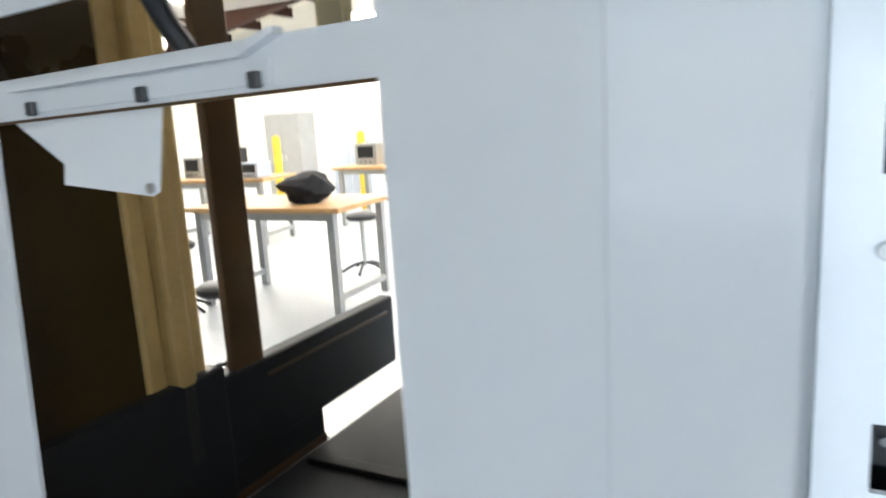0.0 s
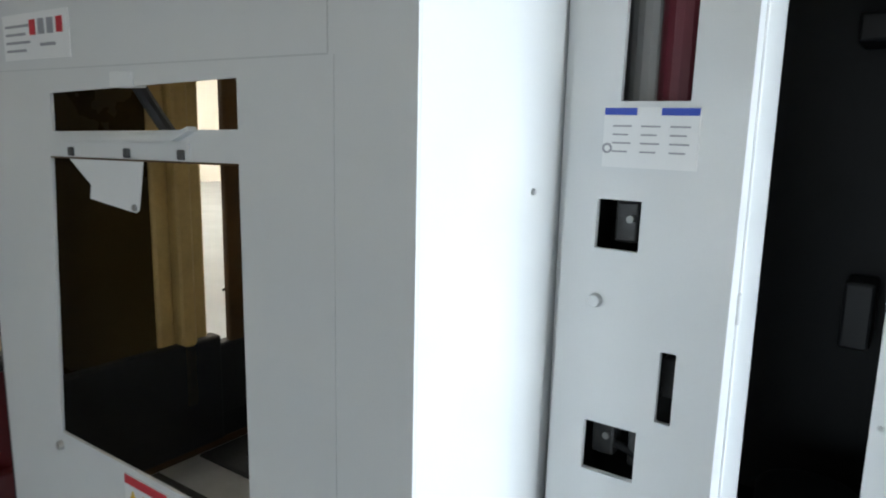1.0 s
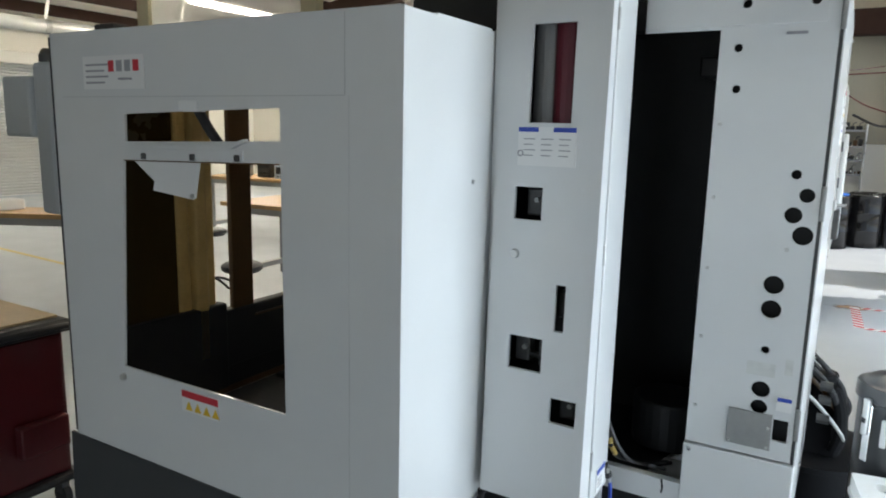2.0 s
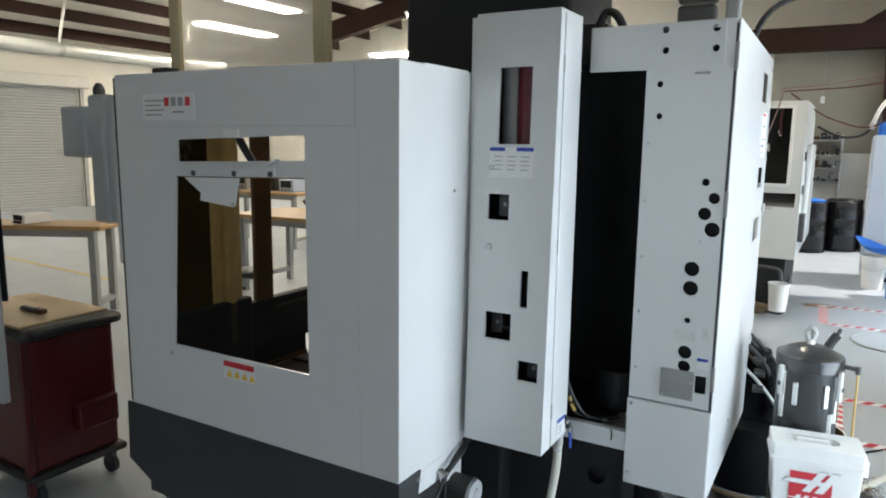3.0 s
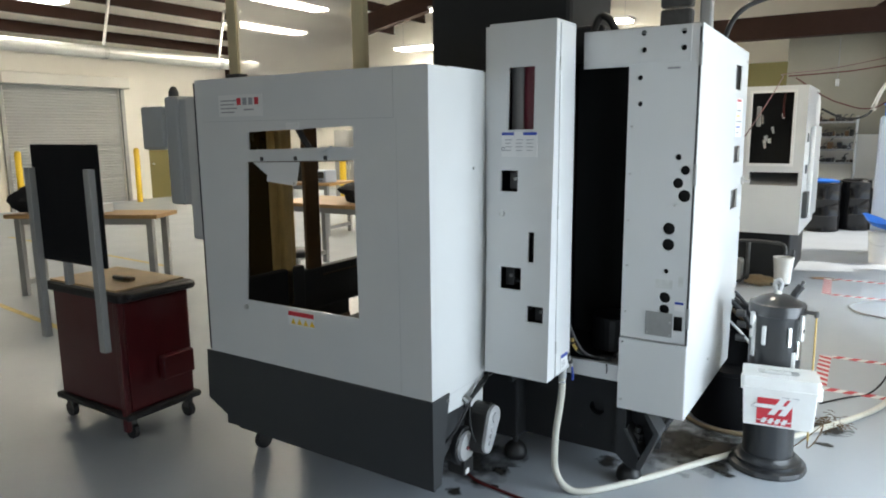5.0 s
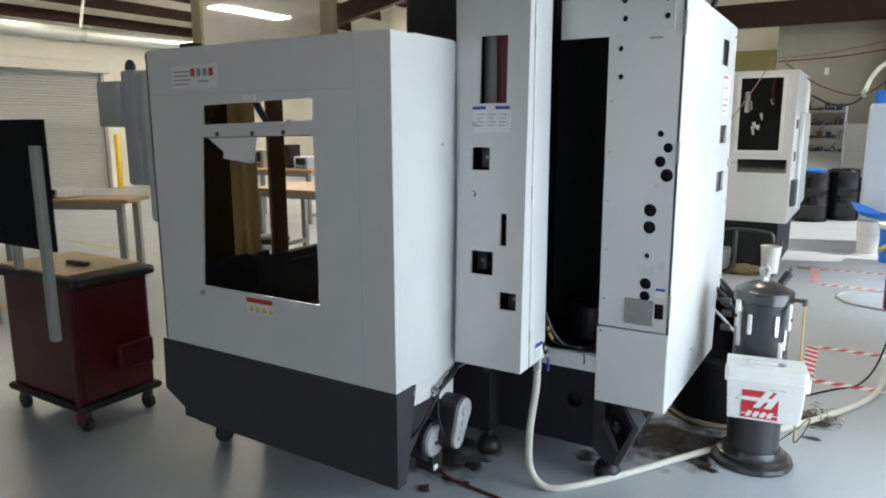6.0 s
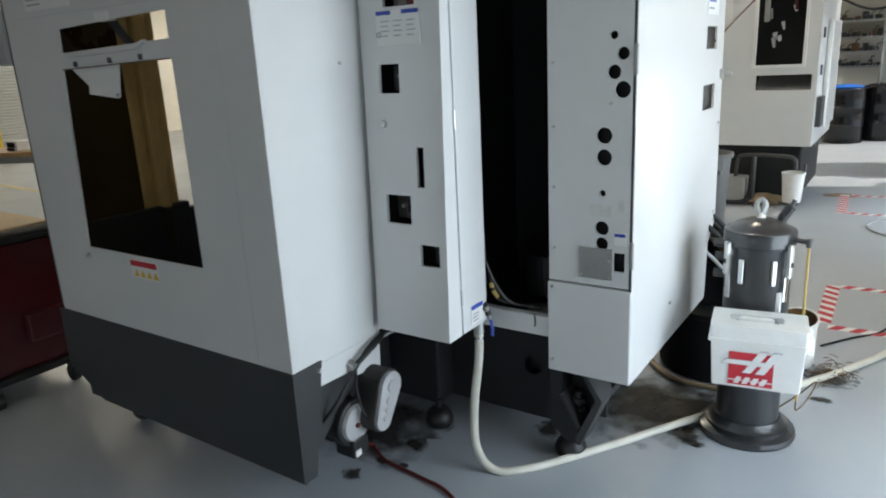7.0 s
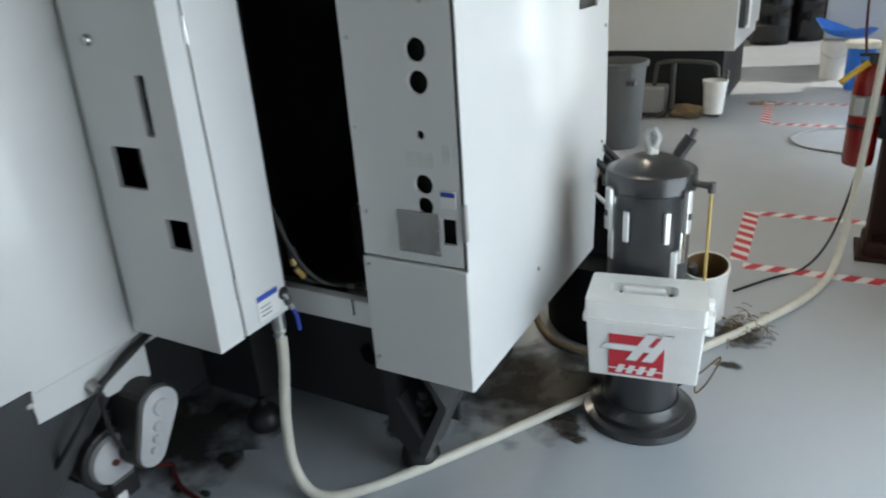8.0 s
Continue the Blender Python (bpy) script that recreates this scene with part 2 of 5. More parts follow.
def lathe(profile, centre, seg=40, bm=None):
    b = bmesh.new()
    rings = []
    for r, z in profile:
        rings.append([b.verts.new((centre[0] + r * math.cos(2 * math.pi * k / seg), centre[1] + r * math.sin(2 * math.pi * k / seg), centre[2] + z)) for k in range(seg)])
    for a, c in zip(rings, rings[1:]):
        for k in range(seg):
            b.faces.new((a[k], a[(k + 1) % seg], c[(k + 1) % seg], c[k]))
    b.faces.new(rings[0][::-1])
    b.faces.new(rings[-1])
    return b if bm is None else join(bm, b)


def smooth_path(points, steps=8):
    ps = [Vector(p) for p in points]
    ps = [2 * ps[0] - ps[1]] + ps + [2 * ps[-1] - ps[-2]]
    out = []
    for i in range(1, len(ps) - 2):
        a, b, c, d = ps[i - 1:i + 3]
        for k in range(steps):
            s = k / steps
            out.append(0.5 * (2 * b + (c - a) * s + (2 * a - 5 * b + 4 * c - d) * s * s + (3 * b - a - 3 * c + d) * s ** 3))
    return out + [ps[-2]]


def tube(points, r, seg=10, steps=8, bm=None):
    b = bmesh.new()
    ps = smooth_path(points, steps)
    rings, up = [], Vector((0.13, 0.21, 0.97))
    for i, p in enumerate(ps):
        d = (ps[min(i + 1, len(ps) - 1)] - ps[max(i - 1, 0)]).normalized()
        u = up - d * up.dot(d)
        u = u.normalized() if u.length > 1e-3 else d.orthogonal().normalized()
        up, v = u, d.cross(u)
        rings.append([b.verts.new(p + r * (math.cos(2 * math.pi * k / seg) * u + math.sin(2 * math.pi * k / seg) * v)) for k in range(seg)])
    for a, c in zip(rings, rings[1:]):
        for k in range(seg):
            b.faces.new((a[k], a[(k + 1) % seg], c[(k + 1) % seg], c[k]))
    b.faces.new(rings[0][::-1])
    b.faces.new(rings[-1])
    return b if bm is None else join(bm, b)


def rect(u0, u1, v0, v1, r=0.0, n=4):
    if not r:
        return [(u0, v0), (u1, v0), (u1, v1), (u0, v1)]
    out = []
    for cu, cv, a in ((u1 - r, v0 + r, -90), (u1 - r, v1 - r, 0), (u0 + r, v1 - r, 90), (u0 + r, v0 + r, 180)):
        out += [(cu + r * math.cos(radians(a + 90 * k / n)), cv + r * math.sin(radians(a + 90 * k / n))) for k in range(n + 1)]
    return out


def circ(u, v, r, n=22):
    return [(u + r * math.cos(2 * math.pi * k / n), v + r * math.sin(2 * math.pi * k / n)) for k in range(n)]


def plate(outer, holes, thick, to3, bm=None):
    """A flat plate with holes: loops in (u, v), thickness along w."""
    b = bmesh.new()
    edges = []
    for loop in [outer] + list(holes):
        vs = [b.verts.new((u, v, 0)) for u, v in loop]
        edges += [b.edges.new((vs[i], vs[(i + 1) % len(vs)])) for i in range(len(vs))]
    bmesh.ops.triangle_fill(b, use_beauty=True, use_dissolve=False, edges=edges)
    g = bmesh.ops.extrude_face_region(b, geom=b.faces[:])
    bmesh.ops.translate(b, vec=(0, 0, thick), verts=[v for v in g["geom"] if isinstance(v, bmesh.types.BMVert)])
    for v in b.verts:
        v.co = Vector(to3(*v.co))
    return b if bm is None else join(bm, b)


def on_y(y):
    return lambda u, v, w: (u, y + w, v)


def on_x(x):
    return lambda u, v, w: (x + w, u, v)


def on_z(z):
    return lambda u, v, w: (u, v, z + w)


def bolt(x, y, z, axis, r=0.008, parent=None, material=None, name="bolt"):
    d = {"y": (0, -0.006, 0), "x": (0.006, 0, 0)}[axis]
    return part(name, cyl((x, y, z), (x + d[0], y + d[1], z + d[2]), r, r * 0.8, 10), material or STEEL, parent, smooth=True)


# ---- the hall ----
def structure(name, bm, material, label, category):
    return tagged(part(name, bm, material), label, category, kind="structure")


structure("floor", box(-30, 12, -14, 30, -0.2, 0), FLOOR, "pale grey sealed concrete workshop floor with scuffs", "floor")
structure("wall_west", plate(rect(-14, 30, 0, 6.4), [rect(6.75, 9.75, 0.001, 3.1), rect(10.55, 11.5, 0.001, 2.05)], 0.2, lambda u, v, w: (-16.5 - w, u, v)), WALL, "cream painted workshop wall with roller door", "wall")
structure("wall_north", plate(rect(-16.5, 2.4, 0, 6.4), [], 0.2, on_y(16.0)), WALL, "cream painted end wall", "wall")
# The south opening is assumed, cut for the added fill light.
structure("wall_south", plate(rect(-16.5, 2.4, 0, 6.4), [rect(-2.5, 1.5, 0.06, 3.0)], 0.2, lambda u, v, w: (u, -8 - w, v)), WALL, "cream painted end wall", "wall")
# The first opening, y -3.6 to -1.6, is assumed for the side fill.
structure("wall_east", plate(rect(-8, 16, 0, 6.4), [rect(-3.6, -1.6, 0.06, 2.35), rect(0.65, 2.45, 0.06, 2.35), rect(5.8, 6.45, 0.06, 1.35), rect(6.7, 7.35, 0.06, 1.35), rect(8.7, 9.5, 0.15, 4.8), rect(10.4, 13.4, 0.15, 4.8)], 0.2, on_x(2.4)), WALL, "painted side wall with glazed doors and tall windows", "wall")
structure("door_3", box(2.46, 2.52, 0.65, 2.45, 1.20, 1.28), DULL, "grey transom bar of the glazed door", "door frame")
structure("ceiling", plate([(-16.6, 4.05), (-5.0, 6.35), (2.7, 5.2), (2.7, 5.3), (-5.0, 6.45), (-16.6, 4.15)], [], 24, lambda u, v, w: (u, -8 + w, v)), ROOF, "pale roof insulation facing", "ceiling")
# Assumed slab outside, added only to stop direct sun entering the doors.
structure("sun_blocker", box(2.62, 5.6, -4.5, 8.3, 2.75, 2.9), DULL, "unseen grey slab added outside to keep sun off the doors", "canopy")
structure("olive_panel", box(-2.6, -0.35, 13.9, 14.0, 0, 3.15), OLIVE, "olive green partition panel", "wall panel")
structure("wall_1", box(-0.35, 2.4, 13.86, 13.90, 0, 1.70), WALL, "white painted lower band of the partition", "wall")
structure("partition_wall", box(-0.35, 2.4, 13.9, 14.05, 0, 3.6), CREAM_WALL, "cream partition wall behind the shelving", "wall")


def roof_z(x):
    return 6.35 - 0.1983 * (-5.0 - x) if x < -5 else 6.35 - 0.1494 * (x + 5.0)


def hall_roof():
    x = -16.2
    while x < 2.2:
        z = roof_z(x)
        b = box(x - 0.03, x + 0.03, -7.9, 15.9, z - 0.24, z)
        box(x - 0.03, x + 0.07, -7.9, 15.9, z - 0.25, z - 0.235, bm=b)
        part("purlin", b, BEAM, roof)
        x += 1.15
    for y in (-5.5, 0.8, 13.4):
        b = bmesh.new()
        for x0, x1 in ((-16.4, -5.0), (-5.0, 2.38)):
            z0, z1 = roof_z(x0) - 0.25, roof_z(x1) - 0.25
            plate([(x0, z0 - 0.5), (x1, z1 - 0.5), (x1, z1), (x0, z0)], [], 0.03, lambda u, v, w: (u, y + w, v), bm=b)
            plate([(x0, z0 - 0.53), (x1, z1 - 0.53), (x1, z1 - 0.5), (x0, z0 - 0.5)], [], 0.22, lambda u, v, w: (u, y - 0.095 + w, v), bm=b)
        part("rafter", b, BEAM, roof)
    part("cross_beam", box(-6.0, 2.38, 13.3, 13.6, 3.55, 3.98, 0.01), BEAM, roof)
    b = plate([(1.50, 3.56), (1.66, 0.0), (2.10, 0.0), (2.38, 3.4), (2.38, 4.55), (1.95, 4.55), (1.02, 3.97), (1.02, 3.56)], [], 0.03, on_y(13.43))
    plate([(1.47, 3.56), (1.63, 0.0), (1.66, 0.0), (1.50, 3.56)], [], 0.22, on_y(13.33), bm=b)
    plate([(2.10, 0.0), (2.13, 0.0), (2.395, 3.4), (2.38, 3.4)], [], 0.22, on_y(13.33), bm=b)
    part("portal_column", b, BEAM, roof)


roof = thing("roof_frame", (-5, 4, 5.3), "dark brown steel rafters and pale purlins", "roof frame", kind="structure")
hall_roof()


def roller_door():
    d = thing("door_1", (-16.5, 8.25, 0), "closed pale grey corrugated roller shutter door", "roller door", kind="structure")
    for k in range(42):
        z = 0.02 + k * 0.073
        b = bmesh.new()
        ys = (6.72, 9.78)
        prof = ((0.0, 0.0), (0.018, 0.012), (0.022, 0.036), (0.018, 0.060), (0.0, 0.072))
        rows = [[b.verts.new((-16.56 + dx, y, z + dz)) for y in ys] for dx, dz in prof]
        for a, c in zip(rows, rows[1:]):
            b.faces.new((a[0], a[1], c[1], c[0]))
        bmesh.ops.solidify(b, geom=b.faces[:], thickness=0.004)
        part("slat", b, DOOR, d)
    part("drum_housing", box(-16.5, -16.15, 6.6, 9.9, 3.08, 3.36, 0.03), DOOR, d)
    for y in (6.68, 9.82):
        part("guide_rail", box(-16.5, -16.42, y - 0.05, y + 0.05, 0, 3.1, 0.006), DULL, d)


roller_door()
s = thing("door_2", (-16.5, 11.0, 0), "closed olive green side door", "door", kind="structure")
part("leaf", box(-16.56, -16.52, 10.56, 11.49, 0.005, 2.04, 0.004), OLIVE, s)
part("handle", cyl((-16.52, 10.66, 1.0), (-16.44, 10.66, 1.0), 0.02, seg=12), STEEL, s)


def bollard(x, y):
    b = thing("bollard", (x, y, 0), "yellow painted steel bollard beside the roller door", "bollard", "bollards")
    part("post", lathe(((0.075, 0), (0.075, 1.42), (0.06, 1.46), (0.03, 1.48)), (x, y, 0), 20), YELLOW, b, smooth=True)


bollard(-15.9, 6.65)
bollard(-15.9, 9.75)


def hall_lamp(x, y, z, along="y", length=2.4):
    l = thing("ceiling_light", (x, y, z), "lit fluorescent batten hanging under the roof", "ceiling light", "ceiling lights")
    dx, dy = (0.27, length / 2) if along == "y" else (length / 2, 0.27)
    part("housing", box(x - dx, x + dx, y - dy, y + dy, z + 0.04, z + 0.10, 0.01), PAPER, l)
    for s in (-2.5, -0.9, 0.9, 2.5):
        p0 = (x + s * 0.08, y - dy + 0.05, z + 0.01) if along == "y" else (x - dx + 0.05, y + s * 0.08, z + 0.01)
        p1 = (x + s * 0.08, y + dy - 0.05, z + 0.01) if along == "y" else (x + dx - 0.05, y + s * 0.08, z + 0.01)
        part("tube", cyl(p0, p1, 0.028, seg=10), LAMP, l)
    for s in (-1, 1):
        px, py = (x, y + s * dy * 0.7) if along == "y" else (x + s * dx * 0.7, y)
        part("hanger", cyl((px, py, z + 0.1), (px, py, roof_z(px) + 0.02), 0.006, seg=6), STEEL, l)


# The batten at (0.0, 4.3) is unseen, added to brighten the second machine.
for x, y in ((-12.2, 11.3), (-10.4, 10.2), (-5.0, 12.0), (-12.5, 5.0), (-3.0, 7.5), (-8.0, 8.0), (0.0, 4.3), (-8.0, 14.0)):
    hall_lamp(x, y, min(4.75, roof_z(x) - 0.45), "y")
hall_lamp(-4.46, 14.9, 4.38, "x", 1.2)
hall_lamp(-10.1, 15.0, 4.18, "x", 1.4)


def duct():
    d = thing("air_duct", (-12.5, 8, 3.9), "long foil-wrapped air duct hung from the roof", "air duct")
    part("pipe", cyl((-12.6, 2.0, 3.55), (-12.6, 10.9, 3.55), 0.13, seg=20), DUCT, d, smooth=True)
    for y in (4.0, 7.0, 10.0):
        part("hanger", cyl((-12.6, y, 3.68), (-12.6, y + 0.25, roof_z(-12.6) + 0.02), 0.03, seg=8), DUCT, d)
        part("band", cyl((-12.6, y - 0.05, 3.55), (-12.6, y + 0.05, 3.55), 0.14, seg=20), STEEL, d)
    part("end_cap", cyl((-12.6, 10.9, 3.55), (-12.6, 11.15, 3.55), 0.16, seg=20), PAPER, d)


duct()


# ---- the main machine ----
def groove(u0, u1, v0, v1, y, parent):
    part("seam", box(u0, u1, y - 0.0012, y + 0.003, v0, v1), SEAM, parent)


def machine():
    m = thing("machining_center", (-0.5, 1.3, 0), "white and dark grey industrial machining center with open window", "machine tool")
    YA, XR, XL = 0.618, -0.163, -1.64
    front = part("front_panel", plate(rect(XL, XR, 0.632, 2.10), [[(-1.255, 1.744), (-0.572, 1.763), (-0.572, 1.855), (-1.252, 1.833)], [(-1.328, 0.960), (-0.570, 0.960), (-0.573, 1.700), (-1.270, 1.684)]], 0.008, on_y(YA)), WHITE, m)
    groove(-1.585, -0.345, 1.886, 1.889, YA, front)
    groove(-0.346, -0.343, 1.889, 2.095, YA, front)
    groove(-0.3318, -0.3308, 0.64, 1.886, YA, front)
    part("side_panel", plate(rect(YA + 0.0085, 1.22, 0.60, 2.098), [], 0.018, lambda u, v, w: (XR - w, u, v)), WHITE, m)
    part("side_lip", plate([(0.75, 0.615), (0.75, 0.53), (0.93, 0.52), (0.94, 0.49), (1.085, 0.475), (1.09, 0.615)], [], 0.012, lambda u, v, w: (XR - 0.004 - w, u, v)), WHITE, m)
    b = box(XL, XR - 0.02, YA + 0.01, YA + 0.16, 2.086, 2.104)
    box(XR - 0.14, XR - 0.002, YA + 0.16, 1.09, 2.086, 2.104, bm=b)
    part("top_rim", b, WHITE, m)
    # left wall of the work area: bronze panel, ribs, post, sill
    part("inner_panel", box(-1.655, -1.62, 0.64, 1.085, 0.66, 2.07, 0.004), AMBER, m, "glossy dark bronze inner panel")
    for y0, y1, dx in ((1.085, 1.155, 0.03), (1.155, 1.225, 0.06), (1.225, 1.285, 0.03)):
        part("rib", box(-1.675, -1.645 + dx, y0, y1, 0.76, 2.07, 0.015), BEIGE, m, "beige painted vertical rib")
    part("inner_post", box(-1.635, -1.605, 1.375, 1.50, 0.80, 2.07, 0.006), BROWN, m, "brown painted inner post")
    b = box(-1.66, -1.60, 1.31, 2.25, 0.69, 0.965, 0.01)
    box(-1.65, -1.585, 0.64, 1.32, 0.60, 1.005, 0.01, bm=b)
    # Near-black block added under the beam to keep this stretch dark.
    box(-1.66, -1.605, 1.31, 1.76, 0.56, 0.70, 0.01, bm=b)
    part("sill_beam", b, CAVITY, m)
    part("sill_strip", box(-1.60, -1.594, 1.5, 2.2, 0.905, 0.915), BROWN, m)
    part("ledge", box(-1.70, -1.60, 0.64, 1.76, 0.565, 0.60, 0.004), BROWN, m, "brown ledge under the sill beam")
    part("work_tray", plate([(-1.6, 0.9), (-0.2, 0.9), (-0.2, 2.6), (-1.9, 2.6), (-1.9, 1.78), (-1.6, 1.78)], [], 0.012, on_z(0.56)), ALU, m, "bare steel tray floor of the work area")
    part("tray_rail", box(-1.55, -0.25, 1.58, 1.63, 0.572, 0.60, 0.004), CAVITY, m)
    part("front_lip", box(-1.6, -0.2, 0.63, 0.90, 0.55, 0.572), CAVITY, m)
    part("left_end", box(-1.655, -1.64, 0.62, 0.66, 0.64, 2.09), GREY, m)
    # window hardware
    rail = part("window_rail", plate([(-1.19, 1.726), (-0.75, 1.737), (-0.695, 1.758), (-0.695, 1.766), (-0.755, 1.748), (-1.19, 1.735)], [], -0.020, on_y(YA)), WHITE, m)
    part("rail_strip", plate([(-1.19, 1.694), (-0.715, 1.705), (-0.715, 1.7335), (-1.19, 1.7225)], [], 0.0055, on_y(YA - 0.006)), WHITE, rail)
    part("rail_gasket", plate([(-1.268, 1.681), (-0.575, 1.697), (-0.575, 1.701), (-1.268, 1.685)], [], 0.008, on_y(YA - 0.002)), BROWN, rail)
    for x in (-1.155, -0.925, -0.735):
        z = 1.690 + 0.023 * (x + 1.19)
        part("clip", box(x - 0.009, x + 0.009, YA - 0.014, YA - 0.004, z, z + 0.020, 0.003), OLD_STEEL, rail)
    br = part("lamp_bracket", box(-0.985, -0.90, YA - 0.004, YA + 0.03, 1.842, 1.875, 0.003), PAPER, m)
    part("lamp_arm", tube(((-0.945, YA + 0.03, 1.86), (-0.945, YA + 0.07, 1.80), (-0.925, YA + 0.10, 1.74)), 0.016), BLACK, br)
    part("stop_bolt", cyl((-1.335, YA, 0.921), (-1.335, YA - 0.012, 0.921), 0.014, 0.011, 14), STEEL, m, smooth=True)
    # notices on the front
    s = part("notice", box(-1.455, -1.14, YA - 0.003, YA + 0.001, 1.912, 2.018), PAPER, m, "white printed notice with small red and dark marks")
    for k in range(4):
        part("print_bar", box(-1.44, -1.34 + 0.02 * (k % 2), YA - 0.0042, YA - 0.0026, 1.93 + k * 0.019, 1.936 + k * 0.019), INK, s)
    for k, c in enumerate((SIGN_RED, INK, INK, SIGN_RED)):
        part("print_mark", box(-1.318 + k * 0.042, -1.318 + k * 0.042 + 0.028, YA - 0.0042, YA - 0.0026, 1.967, 2.002), c, s)
    part("print_bar", box(-1.27, -1.20, YA - 0.0042, YA - 0.0026, 1.94, 1.947), INK, s)
    wl = part("warning_label", box(-1.03, -0.855, YA - 0.003, YA + 0.001, 0.868, 0.943), PAPER, m, "warning label with red header and yellow triangles")
    part("header", box(-1.028, -0.857, YA - 0.0042, YA - 0.0026, 0.918, 0.941), SIGN_RED, wl)
    for k in range(4):
        x = -1.012 + k * 0.042
        part("triangle", plate([(x, 0.876), (x + 0.034, 0.876), (x + 0.017, 0.906)], [], 0.0014, on_y(YA - 0.0042)), YELLOW, wl)
    # skirt
    part("skirt", plate([(-1.68, 0.630), (-1.69, 0.35), (-1.44, 0.216), (-0.155, 0.200), (-0.160, 0.630)], [], 0.010, on_y(YA - 0.003)), GREY, m)
    sp = part("skirt_end", plate([(0.608, 0.632), (0.752, 0.632), (0.672, 0.206), (0.608, 0.206)], [], 0.008, on_x(XR + 0.001)), GREY, m)
    bolt(XR + 0.009, 0.735, 0.60, "x", 0.010, sp)
    part("chip_pan", plate([(0.62, 0.22), (0.66, 0.22), (1.02, 0.52), (1.02, 0.60), (0.62, 0.60)], [], -1.36, on_x(-0.19)), GREY, m)
    for x in (-1.5,):
        c = part("caster_fork", box(x - 0.035, x + 0.035, 0.80, 0.86, 0.10, 0.26, 0.006), GREY, m)
        part("wheel", cyl((x - 0.02, 0.83, 0.055), (x + 0.02, 0.83, 0.055), 0.055, seg=20, bevel=0.006), BLACK, c)
    # conveyor drive beside the skirt
    mo = part("drive_motor", cyl((-0.42, 0.90, 0.31), (-0.16, 0.90, 0.31), 0.088, seg=28, bevel=0.012), MOTOR, m, "dark grey conveyor drive motor", smooth=True)
    for k in range(6):
        part("cooling_fin", cyl((-0.40 + k * 0.03, 0.90, 0.31), (-0.392 + k * 0.03, 0.90, 0.31), 0.096, seg=28), MOTOR, mo)
    part("end_rim", cyl((-0.19, 0.90, 0.31), (-0.158, 0.90, 0.31), 0.096, seg=28, bevel=0.006), BLACK, mo)
    part("end_bell", cyl((-0.165, 0.90, 0.31), (-0.145, 0.90, 0.31), 0.078, 0.07, 28), ALU, mo, smooth=True)
    part("shaft_cap", cyl((-0.15, 0.895, 0.305), (-0.138, 0.895, 0.305), 0.010, seg=12), RED_HOSE, mo)
    part("mount_foot", box(-0.24, -0.14, 0.86, 0.95, 0.17, 0.25, 0.01), BLACK, mo)
    part("tag", box(-0.155, -0.136, 0.868, 0.90, 0.178, 0.205, 0.004), PAPER, mo)

    def capsule(grow, x0, depth):
        a, c = Vector((0.965, 0.315)), Vector((1.022, 0.432))
        d = (c - a).normalized()
        n = Vector((-d.y, d.x))
        ra, rc = 0.044 + grow, 0.060 + grow
        loop = [c + rc * (math.cos(radians(k)) * n * -1 + math.sin(radians(k)) * d) for k in range(0, 181, 15)]
        loop += [a + ra * (math.cos(radians(k)) * n - math.sin(radians(k)) * d) for k in range(0, 181, 15)]
        return plate([tuple(p) for p in loop], [], depth, on_x(x0))

    gc = part("gear_case", capsule(0.008, -0.19, 0.11), MOTOR, m, "dark gear case with bright aluminium cover")
    part("cover", capsule(0.0, -0.08, 0.016), ALU, gc)
    for y, z, r in ((1.022, 0.434, 0.028), (0.998, 0.383, 0.017), (0.982, 0.350, 0.013), (0.968, 0.320, 0.013)):
        part("boss", cyl((-0.066, y, z), (-0.056, y, z), r, r * 0.85, 18), ALU, gc, smooth=True)
    # cabinet column
    YC, X0, X1 = 1.078, -0.138, 0.197
    lean = lambda u, v, w: (u, YC + 0.03 * (v - 1.4) + w, v)
    col = part("column_front", plate(rect(X0, X1, 0.650, 2.306), [rect(-0.036, 0.096, 1.831, 2.112), rect(-0.068, 0.021, 1.544, 1.643, 0.002), rect(0.081, 0.112, 1.216, 1.359, 0.003), rect(-0.063, 0.048, 1.078, 1.185), rect(0.083, 0.166, 0.930, 1.010)], 0.014, lean), WHITE, m)
    part("column_edge", plate([(YC - 0.009, 0.650), (YC + 0.064, 0.650), (YC + 0.064, 2.306), (YC + 0.0405, 2.306)], [], 0.012, on_x(X1 - 0.012)), WHITE, m)
    part("column_door", box(X1 - 0.016, X1 + 0.004, YC + 0.070, 1.320, 0.652, 2.300, 0.004), WHITE, m)
    for z in (0.80, 1.45, 2.12):
        part("hinge", cyl((X1 + 0.003, YC + 0.067, z - 0.03), (X1 + 0.003, YC + 0.067, z + 0.03), 0.005, seg=8), STEEL, col)
    # Dark strip behind the door gap, shade given as colour.
    part("column_gap_shade", box(X1 - 0.02, X1 - 0.014, YC + 0.06, YC + 0.08, 0.655, 2.30), CAVITY, m)
    # Inner walls near-black, so the shade behind the cut-outs is in their colour.
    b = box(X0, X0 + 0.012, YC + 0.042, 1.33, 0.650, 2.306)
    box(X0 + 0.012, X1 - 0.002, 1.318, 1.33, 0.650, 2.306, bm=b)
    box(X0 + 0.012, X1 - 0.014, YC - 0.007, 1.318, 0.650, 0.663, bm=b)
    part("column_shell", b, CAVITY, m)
    part("column_left_side", box(X0 - 0.022, X0 - 0.0005, YC + 0.028, 1.25, 0.655, 2.30, 0.002), WHITE, m)
    part("column_cap", box(X0, X1, YC + 0.027, 1.33, 2.300, 2.312, 0.003), WHITE, m)
